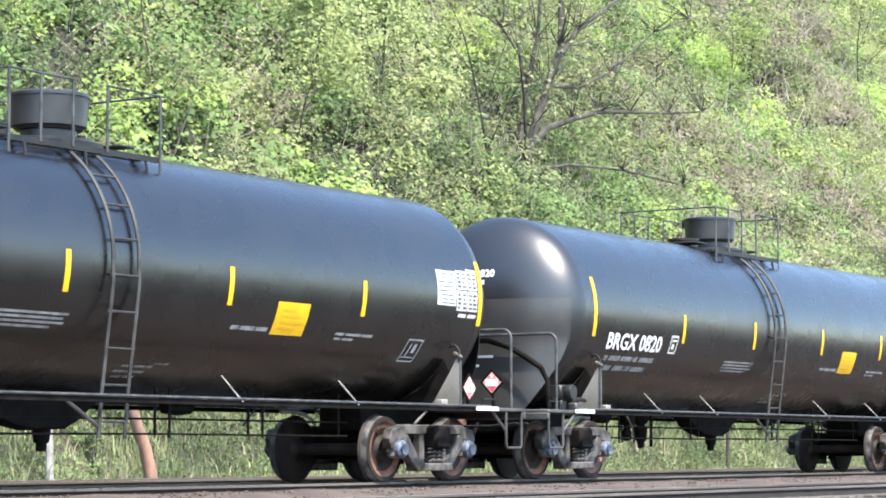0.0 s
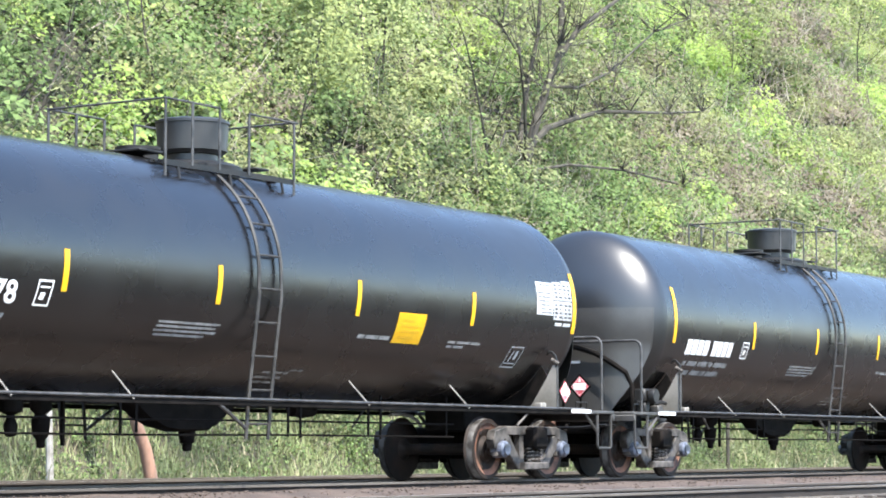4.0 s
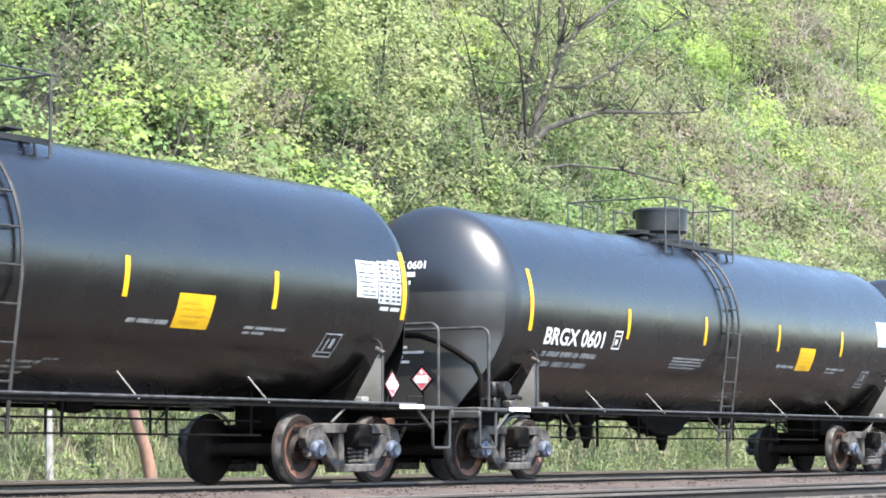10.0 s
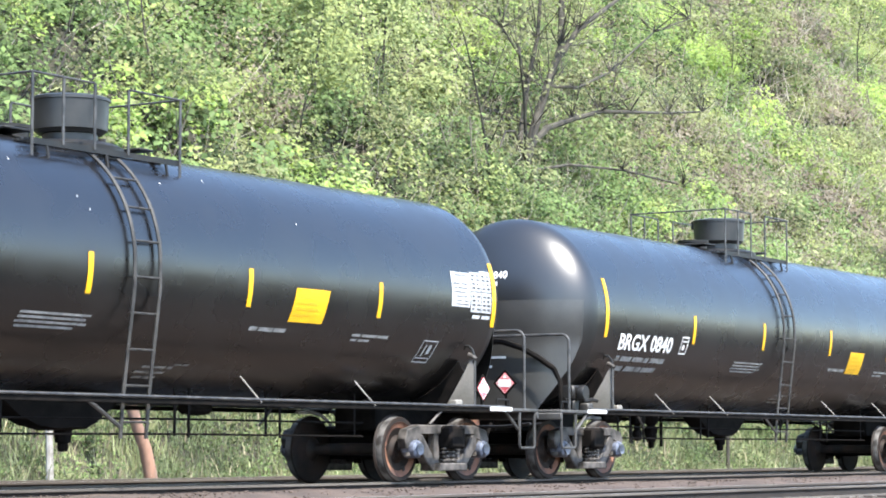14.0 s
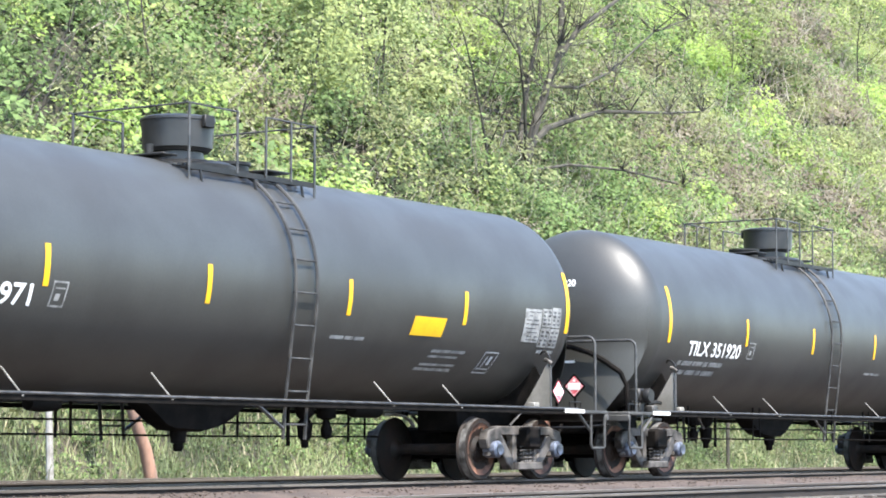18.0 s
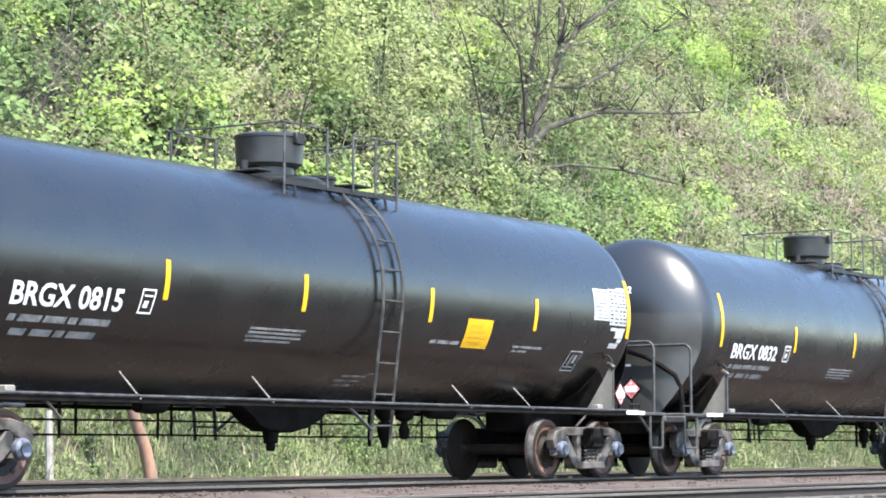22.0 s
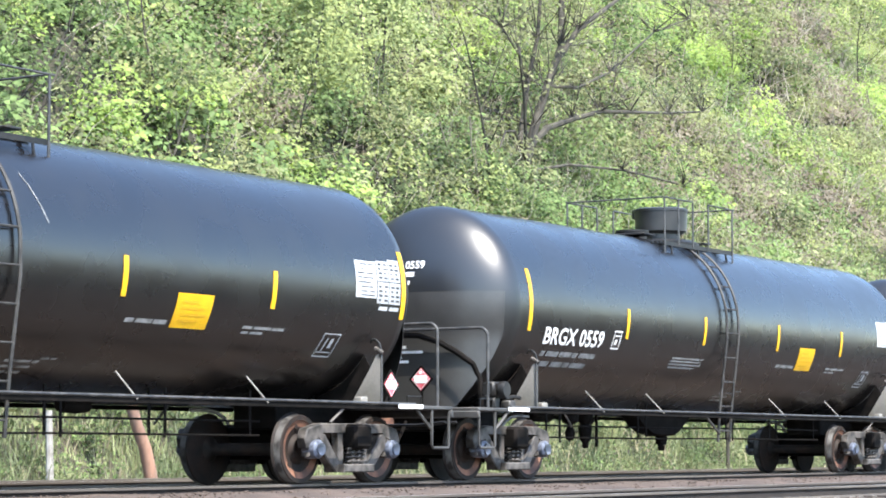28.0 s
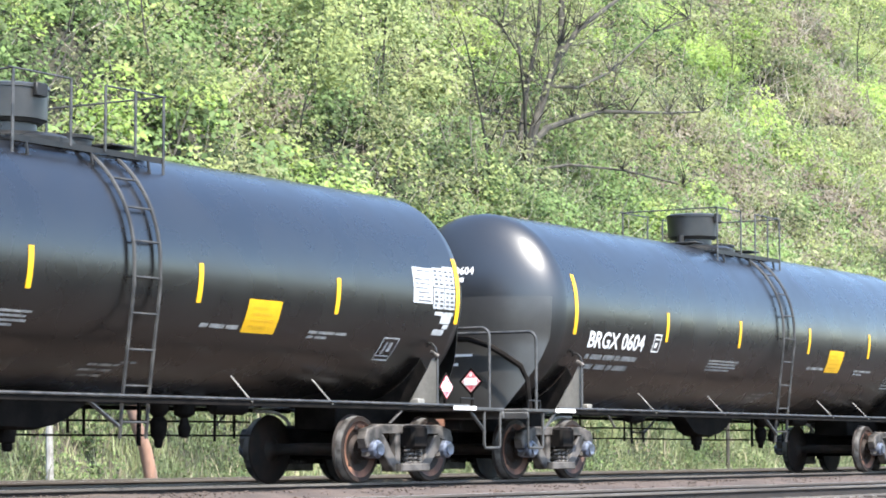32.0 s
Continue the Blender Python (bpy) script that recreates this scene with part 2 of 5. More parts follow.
def typeset(text, bold=0.022):
    cu = bpy.data.curves.new("lettering", "FONT")
    cu.body, cu.size, cu.offset, cu.resolution_u = text, 1.0, bold, 3
    tmp = new("lettering", cu)
    me = bpy.data.meshes.new_from_object(tmp.evaluated_get(bpy.context.evaluated_depsgraph_get()))
    bpy.data.objects.remove(tmp)
    TYPE[text] = me


def letters(text, height, width):
    """Flat lettering of that height and width in x and y, cut into narrow bands so that it can be bent."""
    bm = bm_new()
    bm.from_mesh(TYPE[text])
    xs, ys = [v.co.x for v in bm.verts], [v.co.y for v in bm.verts]
    x0, y0, sx, sy = min(xs), min(ys), width / (max(xs) - min(xs)), height / (max(ys) - min(ys))
    for v in bm.verts:
        v.co = ((v.co.x - x0) * sx, (v.co.y - y0) * sy, 0)
    for k in range(1, 5):
        bmesh.ops.bisect_plane(bm, geom=bm.verts[:] + bm.edges[:] + bm.faces[:], plane_co=(0, height * k / 5, 0), plane_no=(0, 1, 0))
    return bm


def side_letters(text, x, z, height, width, side=-1):
    bm = letters(text, height, width)
    a0 = up_phi(z)
    for v in bm.verts:
        xx = x + v.co.x if side < 0 else x + width - v.co.x
        v.co = on_tank(xx, a0 + v.co.y / R, 0.005, side)
    return bm


def head_point(y, z, end=-1, out=0.006):
    """A point of the head over (y, z)."""
    q = 1 - (y * y + (z - ZC) ** 2) / (R * R)
    return Vector((end * (HALF + (HEAD + out) * math.sqrt(max(q, 0.0)) + out), y, z))


def head_letters(text, y, z, height, width, end=-1):
    bm = letters(text, height, width)
    for v in bm.verts:
        yy = y + width - v.co.x if end < 0 else y + v.co.x
        v.co = head_point(yy, z + v.co.y, end)
    return bm


def head_bars(bm, rows, end=-1):
    for y0, y1, z0, z1 in rows:
        n = 4
        a = []
        for i in range(n + 1):
            y = y0 + (y1 - y0) * i / n
            x = head_point(y, max((z0 + z1) / 2, 2.15), end, 0.03 if z0 < 2.75 else 0.008).x
            a.append([bm.verts.new((x if z0 < 2.75 else head_point(y, z, end, 0.008).x, y, z)) for z in (z0, z1)])
        for p, q in zip(a, a[1:]):
            bm.faces.new((p[0], p[1], q[1], q[0]))
    return bm


def tank_mesh():
    prof = []
    n = 12
    for i in range(n + 1):
        t = i / n * math.pi / 2
        prof.append((-HALF - HEAD * math.cos(t), R * math.sin(t)))
    prof[0] = (-HALF - HEAD, 0)
    prof += [(-HALF + 0.02, R), (-5.0, R), (-2.5, R), (0.0, R), (2.5, R), (5.0, R)]
    prof += [(HALF - 0.02, R)]
    for i in range(n + 1):
        t = math.pi / 2 - i / n * math.pi / 2
        prof.append((HALF + HEAD * math.cos(t), R * math.sin(t)))
    prof[-1] = (HALF + HEAD, 0)
    ids = [1 if abs(a[0] + b[0]) / 2 > HALF - 0.1 else 0 for a, b in zip(prof, prof[1:])]
    me = finish(lathe(bm_new(), prof, "x", (0, 0, ZC), 72, ids), "tank")
    return me


def head_shield(end):
    """The shield plate over the lower part of a head, its edges a little inside the head's outline."""
    bm = bm_new()
    rows = []
    nz, ny = 16, 22
    for i in range(nz + 1):
        z = 2.765 + (1.06 - 2.765) * i / nz
        w = float(np.interp(z, [1.06, 1.38, 1.66, 1.85, 2.13, 2.5, 2.765], [0.78, 1.02, 1.2, 1.29, 1.37, 1.42, 1.42]))
        row = []
        for j in range(ny + 1):
            y = w * math.sin((2 * j / ny - 1) * 1.5)
            p = head_point(y, max(z, 2.15), end, 0.018)     # upright below the curve of the head
            row.append(Vector((p.x, p.y, z)))
        rows.append(row)
    outer = [[bm.verts.new(p) for p in r] for r in rows]
    inner = [[bm.verts.new(p - Vector((end * 0.012, 0, 0))) for p in r] for r in rows]
    for i in range(nz):
        for j in range(ny):
            bm.faces.new((outer[i][j], outer[i][j + 1], outer[i + 1][j + 1], outer[i + 1][j]))
            bm.faces.new((inner[i][j], inner[i + 1][j], inner[i + 1][j + 1], inner[i][j + 1]))
    loop_o = outer[0] + [r[-1] for r in outer[1:]] + outer[-1][-2::-1] + [r[0] for r in outer[-2:0:-1]]
    loop_i = inner[0] + [r[-1] for r in inner[1:]] + inner[-1][-2::-1] + [r[0] for r in inner[-2:0:-1]]
    for k in range(len(loop_o)):
        m = (k + 1) % len(loop_o)
        bm.faces.new((loop_o[k], loop_i[k], loop_i[m], loop_o[m]))
    return bm


def bolster_web(side):
    """The lit part of the cradle plate beside the tank, cut to a slant."""
    bm = bm_new()
    poly = [(1.50, 1.72), (1.44, 1.72), (1.35, 1.56), (1.02, 1.05), (1.50, 1.05)]
    a = [bm.verts.new((-0.012, side * y, z)) for y, z in poly]
    b = [bm.verts.new((0.012, side * y, z)) for y, z in poly]
    bm.faces.new(a), bm.faces.new(b[::-1])
    for i in range(len(poly)):
        j = (i + 1) % len(poly)
        bm.faces.new((a[i], a[j], b[j], b[i]))
    return bm


def cradle_saddle(side):
    """The rest of the plate up to the tank, dark for its shadow."""
    bm = bm_new()
    arc = [-0.62 - 0.68 * i / 7 for i in range(8)]
    poly = [((R + 0.01) * math.cos(a), ZC + (R + 0.01) * math.sin(a)) for a in arc] + [(0.40, 1.05), (1.00, 1.05), (1.33, 1.56)]
    a = [bm.verts.new((-0.01, side * y, z)) for y, z in poly]
    b = [bm.verts.new((0.01, side * y, z)) for y, z in poly]
    bm.faces.new(a), bm.faces.new(b[::-1])
    for i in range(len(poly)):
        j = (i + 1) % len(poly)
        bm.faces.new((a[i], a[j], b[j], b[i]))
    return bm


def sideframe():
    bm = bm_new()
    t = 0.075
    prism(bm, [(-1.12, 0.60), (-1.06, 0.73), (-0.74, 0.80), (0.74, 0.80), (1.06, 0.73), (1.12, 0.60), (1.08, 0.47), (1.02, 0.47), (1.0, 0.58), (0.78, 0.60), (0.70, 0.69),
               (-0.70, 0.69), (-0.78, 0.60), (-1.0, 0.58), (-1.02, 0.47), (-1.08, 0.47)], -t, t, 0.015)
    for s in (-1, 1):
        prism(bm, [(s * x, z) for x, z in ((0.80, 0.66), (0.66, 0.66), (0.30, 0.26), (0.30, 0.15), (0.42, 0.15), (0.76, 0.46))], -t, t, 0.015)
        prism(bm, [(s * x, z) for x, z in ((0.34, 0.72), (0.22, 0.72), (0.22, 0.22), (0.34, 0.22))], -t * 0.8, t * 0.8, 0.012)
        prism(bm, [(s * x, z) for x, z in ((0.98, 0.60), (0.80, 0.60), (0.78, 0.44), (0.74, 0.36), (0.80, 0.34), (1.02, 0.36), (1.0, 0.44))], -t * 0.9, t * 0.9, 0.012)
    prism(bm, [(-0.36, 0.26), (0.36, 0.26), (0.36, 0.15), (-0.36, 0.15)], -0.175, 0.175, 0.015)
    return bm


def spring_group():
    bm = bm_new()
    for x in (-0.13, 0.0, 0.13):
        for y in (-0.105, 0.105):
            pts = [(x + 0.056 * math.cos(a * math.pi / 3), y + 0.056 * math.sin(a * math.pi / 3), 0.265 + a * 0.0095) for a in range(0, 26)]
            tube(bm, pts, 0.016, 5)
    return bm


def wheelset_mesh():
    bm = bm_new()
    w = [(0.0, 0.085), (0.56, 0.085), (0.60, 0.10), (0.64, 0.15), (0.66, 0.17), (0.672, 0.37), (0.680, 0.395), (0.684, 0.475), (0.700, 0.485), (0.715, 0.478), (0.728, 0.459),
         (0.825, 0.452), (0.835, 0.444), (0.835, 0.385), (0.815, 0.365), (0.803, 0.30), (0.775, 0.20), (0.80, 0.165), (0.835, 0.155), (0.84, 0.09), (0.95, 0.075), (1.0, 0.07)]
    # hub and inner plate dark: grime, and the side frame's shade as colour
    ids = [0, 0, 0, 0, 0, 0, 0, 0, 0, 0, 1, 0, 0, 2, 2, 0, 0, 0, 0, 0, 0]
    prof = [(-a, r) for a, r in reversed(w[1:])] + w
    m = ids[::-1] + ids
    lathe(bm, prof, "y", (0, 0, 0), 36, m)
    for k in range(3):                              # cast marks on the plates make the turning visible
        a = k * 2.1
        for s in (-1, 1):
            x, z = 0.30 * math.cos(a), 0.30 * math.sin(a)
            box(bm, x - 0.03, x + 0.03, s * 0.80 - 0.012, s * 0.80 + 0.012, z - 0.03, z + 0.03)
    me = finish(bm, "wheelset")
    for k in ("wheel_plate", "tread", "rust"):
        me.materials.append(M[k])
    return me


WHEELSET = wheelset_mesh()


def truck(parent, x):
    tr = holder("truck", parent, pose(x, 0, 0))
    tagged(tr, "two-axle freight truck with dusty cast side frames")
    sf = sideframe_mesh()
    sg = spring_mesh()
    for s in (-1, 1):
        part("side_frame", sf, M["cast"], tr, "dusty gray cast steel side frame", at=pose(0, s * 1.0, 0))
        tagged(part("spring_nest", sg, M["cast"], tr, "coil spring nest between bolster and side frame", at=pose(0, s * 1.0, 0)), kind="stuff")
        for e in (-1, 1):
            bm = lathe(bm_new(), [(-0.16, 0.10), (-0.14, 0.125), (0.05, 0.125), (0.07, 0.10), (0.075, 0.085), (0.10, 0.085), (0.105, 0.0)], "y", (0, 0, 0), 16)
            bm2 = part("bearing_cap", bm, M["cap"], tr, "round bearing cap with bluish end plate", at=pose(e * WB, s * 1.08, WR, 0, 0, 0 if s > 0 else 180))
    bm = bm_new()
    box(bm, -0.20, 0.20, -1.25, 1.25, 0.46, 0.79, 0.04)
    box(bm, -0.25, 0.25, -0.30, 0.30, 0.66, 0.82, 0.03)
    part("bolster", bm, M["dark"], tr)
    for e in (-1, 1):
        bm = bm_new()
        tube(bm, [(e * 0.36, -0.85, 0.36), (e * 0.36, 0.85, 0.36)], 0.045, 8)
        for s in (-1, 1):
            box(bm, e * 0.40 - 0.035, e * 0.40 + 0.035, s * 0.77 - 0.05, s * 0.77 + 0.05, 0.25, 0.50, 0.01)
        part("brake_beam", bm, M["dark"], tr)
        ws = part("wheelset", WHEELSET, None, tr, "steel wheels with bright treads and rusty plates", at=pose(e * WB, 0, WR))
    return tr


_cache = {}


def sideframe_mesh():
    if "sf" not in _cache:
        _cache["sf"] = finish(sideframe(), "side_frame")
    return _cache["sf"]


def spring_mesh():
    if "sp" not in _cache:
        _cache["sp"] = finish(spring_group(), "spring_nest")
    return _cache["sp"]


def ladder(parent, side, paint):
    """Two stiles that follow the shell to its widest and lean in again down to the sill, with rungs."""
    xs = (-0.86, -0.39) if side > 0 else (-0.59, -0.13)
    arc = [on_tank(0, a, 0.06, side) for a in np.linspace(1.06, -0.06, 16)]
    path = [(p.y, p.z) for p in arc] + [(side * 1.575, 2.35), (side * 1.50, 1.75), (side * 1.42, 1.10), (side * 1.38, 0.58)]
    for x in xs:
        part("ladder_stile", tube(bm_new(), [(x, y, z) for y, z in path], 0.024, 6), paint, parent)
    tot = [math.dist(a, b) for a, b in zip(path, path[1:])]
    s, k, acc = 0.15, 0, 0.0
    key = "rung" + str(side)
    rung = _cache.get(key) or finish(tube(bm_new(), [(xs[0] - 0.03, 0, 0), (xs[1] + 0.03, 0, 0)], 0.015, 6), "rung")
    _cache[key] = rung
    while s < sum(tot):
        while s > acc + tot[k]:
            acc += tot[k]
            k += 1
        f = (s - acc) / tot[k]
        y, z = (path[k][0] + f * (path[k + 1][0] - path[k][0]), path[k][1] + f * (path[k + 1][1] - path[k][1]))
        part("ladder_rung", rung, paint, parent, at=pose(0, y, z))
        s += 0.42


def top_works(parent, paint):
    """Valve housing, walkway and railing on the crown of the tank."""
    z = 4.06
    bm = lathe(bm_new(), [(0.0, 0.34), (0.20, 0.34), (0.21, 0.40), (0.235, 0.42), (0.25, 0.455), (0.60, 0.475), (0.605, 0.49), (0.64, 0.49), (0.66, 0.45), (0.675, 0.25), (0.68, 0.0)], "z", (0.05, 0, z), 32)
    part("valve_housing", bm, M["housing"], parent, "round black valve housing with a flat lid")
    part("lid_hinge", box(bm_new(), -0.05, 0.15, 0.47, 0.53, z + 0.50, z + 0.66, 0.01), M["black2"], parent)
    part("nozzle_pad", lathe(bm_new(), [(0, 0.72), (0.05, 0.72), (0.10, 0.62), (0.11, 0.3)], "z", (-0.05, 0, 4.03), 28), M["black2"], parent, "dark pad under the valve housing")
    x0, x1 = -1.67, 1.0
    for s in (-1, 1):
        bm = bm_new()
        for k in range(5):
            y = s * (0.60 + 0.075 * k)
            box(bm, x0 + 0.02, x1 - 0.02, y - 0.014, y + 0.014, 3.965, 3.99)
        part("walkway_grating", bm, paint, parent)
        part("walkway_edge", box(bm_new(), x0, x1, min(s * 0.925, s * 0.94), max(s * 0.925, s * 0.94), 3.915, 3.985), paint, parent)
        part("walkway_edge", box(bm_new(), x0, x1, min(s * 0.545, s * 0.56), max(s * 0.545, s * 0.56), 3.955, 4.01), paint, parent)
        for xx in (-1.4, -0.36, 0.75):
            part("walkway_bracket", box(bm_new(), xx - 0.02, xx + 0.02, min(s * 0.5, s * 0.93), max(s * 0.5, s * 0.93), 3.93, 3.964), paint, parent)
            part("walkway_leg", tube(bm_new(), [(xx, s * 0.92, 3.95), (xx, s * 0.955, 3.76)], 0.02, 6), paint, parent)
        for xx in (x0, -1.14, -0.59, 0.02, x1):
            part("railing_post", box(bm_new(), xx - 0.019, xx + 0.019, s * 0.945 - 0.008, s * 0.945 + 0.008, 3.77 if xx in (x0, x1) else 3.95, 4.735), M["rail_paint"], parent)
        part("railing_bar", tube(bm_new(), [(0.02, s * 0.945, 4.735), (x1 + 0.08, s * 0.945, 4.735)], 0.014, 6), M["rail_paint"], parent)
        part("railing_bar", tube(bm_new(), [(x0 - 0.04, s * 0.945, 4.735), (-0.59, s * 0.945, 4.735)], 0.014, 6), M["rail_paint"], parent)
    for xx in (x0, x1):
        part("railing_bar", tube(bm_new(), [(xx, -0.945, 4.735), (xx, 0.945, 4.735)], 0.014, 6), M["rail_paint"], parent)
        part("cross_walkway", box(bm_new(), min(xx, xx * 0.72), max(xx, xx * 0.72), -0.54, 0.54, 4.12, 4.15, 0.008), paint, parent)
    part("manway_cover", lathe(bm_new(), [(0, 0.26), (0.12, 0.26), (0.13, 0.29), (0.17, 0.29), (0.19, 0.0)], "z", (-1.05, 0, 4.08), 20), M["black2"], parent)
    part("relief_valve", tube(bm_new(), [(0.75, 0.1, 4.05), (0.75, 0.1, 4.30)], 0.06, 10), M["black2"], parent)


def end_gear(parent, end, paint):
    """Sill, platform, railing, steps and coupler of one end."""
    e = end
    xs = lambda a, b: sorted((e * a, e * b))
    bm = box(bm_new(), *xs(6.2, 8.72), -0.36, 0.36, 0.72, 1.06, 0.02)
    part("stub_sill", bm, M["dark"], parent)
    bm = box(bm_new(), *xs(7.75, 8.75), -1.545, 1.545, 1.0, 1.05, 0.01)
    part("end_platform", bm, M["plate"], parent, "gray end platform of dusty steel")
    bm = box(bm_new(), *xs(8.69, 8.76), -1.55, 1.55, 0.90, 1.0, 0.01)
    part("end_sill", bm, M["plate"], parent)
    for s in (-1, 1):
        part("bolster_web", bolster_web(s), M["gusset"], parent, "lit part of a dusty gray cradle plate, cut to a slant", smooth=False, at=pose(e * 7.0, 0, 0))
        # dark piece that stands for the tank's shadow on the plate
        part("cradle_saddle", cradle_saddle(s), M["dark"], parent, smooth=False, at=pose(e * 7.0, 0, 0))
        part("cradle_flange", box(bm_new(), *xs(6.985, 7.035), *sorted((s * 1.502, s * 1.512)), 1.05, 1.73, 0.003), M["plate"], parent, smooth=False)
        part("cradle_pad", box(bm_new(), *xs(6.60, 6.76), *sorted((s * 1.34, s * 1.46)), 1.05, 1.15, 0.012), M["gusset"], parent)
        bm = tube(bm_new(), [(e * 7.0, s * y, z) for y, z in ((1.49, 1.68), (1.50, 1.77), (1.475, 1.86), (1.42, 1.915), (1.36, 1.92), (1.325, 1.88))], 0.020, 6)
        part("lifting_lug", bm, M["black2"], parent, "dark pipe loop at the top of the cradle plate")
        part("lug_shoe", tube(bm_new(), [(e * 7.0, s * 1.53, 1.73), (e * 7.0, s * 1.47, 1.78), (e * 7.0, s * 1.41, 1.80)], 0.034, 7), M["cast"], parent)
        part("pipe_stay", tube(bm_new(), [(e * 6.22, s * 1.50, 1.04), (e * 5.88, s * 1.46, 0.80)], 0.018, 6), M["cast"], parent)
        # step
        bm = tube(bm_new(), [(e * 8.24, s * 1.515, 1.0), (e * 8.24, s * 1.515, 0.52), (e * 8.27, s * 1.515, 0.475), (e * 8.65, s * 1.515, 0.475), (e * 8.68, s * 1.515, 0.52), (e * 8.68, s * 1.515, 1.0)], 0.022, 6)
        part("sill_step", bm, M["plate"], parent, "U-shaped sill step of bent flat bar")
        bm = tube(bm_new(), [(e * 7.85, s * 1.51, 1.0), (e * 8.22, s * 1.51, 0.74)], 0.025, 6)
        part("step_brace", bm, M["plate"], parent)
        bm = box(bm_new(), *xs(7.34, 7.94), *sorted((s * 1.56, s * 1.572)), 1.005, 1.062)
        part("reflective_strip", bm, M["white"], parent, "white reflective strip on the platform edge")
        # corner handhold
        bm = tube(bm_new(), [(e * 7.95, s * 1.3, 1.05), (e * 7.95, s * 1.3, 1.18), (e * 8.3, s * 1.3, 1.18), (e * 8.3, s * 1.3, 1.05)], 0.014, 6)
        part("handhold", bm, paint, parent)
    # end railing
    k, xr, yr, zr = 0.13, e * 8.41, 1.50, 2.20
    pts = [(xr, -yr, 1.05), (xr, -yr, zr - k)] + [(xr, -yr + k * (1 - math.cos(a)), zr - k + k * math.sin(a)) for a in np.linspace(0.3, 1.57, 5)]
    pts += [(x, -y, z) for x, y, z in reversed(pts)]
    part("end_railing", tube(bm_new(), pts, 0.023, 8), M["rail_paint"], parent, "bent pipe railing across the car end")
    # dark curve in front of the head, drawn as a bent tube
    pts = [(8.40, 0.45, 2.14), (8.36, -0.28, 2.12), (8.30, -0.60, 2.02), (8.18, -0.83, 1.87), (8.03, -1.02, 1.70), (7.97, -1.09, 1.50), (7.95, -1.12, 1.05)]
    part("bent_pipe", tube(bm_new(), [(e * x, -e * y, z) for x, y, z in pts] if e > 0 else [(e * x, y, z) for x, y, z in pts], 0.045, 8), M["dark"], parent, "dark curve in front of the tank end")
    # coupler
    bm = bm_new()
    box(bm, *xs(8.55, 8.95), -0.10, 0.10, 0.78, 0.96, 0.02)
    prism(bm, [(e * x, z) for x, z in ((8.90, 0.74), (9.12, 0.74), (9.13, 1.0), (8.90, 1.0))], -0.17, 0.13, 0.03)
    part("coupler", bm, M["rust"], parent, "rusty knuckle coupler")
    bm = tube(bm_new(), [(e * 8.80, -0.35, 0.85), (e * 8.95, -0.36, 0.66), (e * 9.02, -0.30, 0.50), (e * 9.08, -0.20, 0.46)], 0.028, 6)
    part("brake_hose", bm, M["dark"], parent)
    bm = bm_new()
    bm2 = tube(bm, [(e * 8.93, -1.3, 0.84), (e * 8.98, -0.8, 0.80), (e * 8.98, -0.25, 0.80)], 0.018, 6)
    part("uncoupling_lever", bm, paint, parent)
    # placard on the end
    placard(parent, pose(e * 8.55, e * 0.45, 1.47, 0, 0, -90 if e < 0 else 90))
    bm = tube(bm_new(), [(e * 8.52, e * 0.45, 1.05), (e * 8.52, e * 0.45, 1.30)], 0.02, 6)
    part("placard_bracket", bm, M["dark"], parent)


def placard(parent, at):
    """Red and white diamond on a black backing, facing -y in its own space."""
    d = 0.165
    bm = prism(bm_new(), [(-d - 0.045, 0), (0, -d - 0.045), (d + 0.045, 0), (0, d + 0.045)], 0.0, 0.012)
    pl = part("placard", bm, M["dark"], parent, "red and white diamond warning placard", smooth=False, at=at)
    bm = prism(bm_new(), [(-d, 0), (0, -d), (d, 0), (0, d)], -0.006, -0.001)
    part("placard_face", bm, M["red"], pl, smooth=False)
    bm = bm_new()
    for i in range(4):
        a0, a1 = i * math.pi / 2, (i + 1) * math.pi / 2
        q = [(r * math.cos(a), r * math.sin(a)) for r, a in ((0.152, a0), (0.152, a1), (0.145, a1), (0.145, a0))]
        prism(bm, q, -0.009, -0.0065)
    part("placard_border", bm, M["white"], pl, smooth=False)
    bm = prism(bm_new(), [(-0.095, 0.058), (-0.115, 0.045), (-0.115, -0.045), (-0.095, -0.058), (0.095, -0.058), (0.115, -0.045), (0.115, 0.045), (0.095, 0.058)], -0.010, -0.007)
    part("placard_band", bm, M["white"], pl, smooth=False)
    bm = prism(bm_new(), [(-0.03, 0.075), (0.03, 0.075), (0.018, 0.115), (0.0, 0.128), (-0.018, 0.115)], -0.010, -0.007)
    part("placard_symbol", bm, M["white"], pl, smooth=False)
    return pl


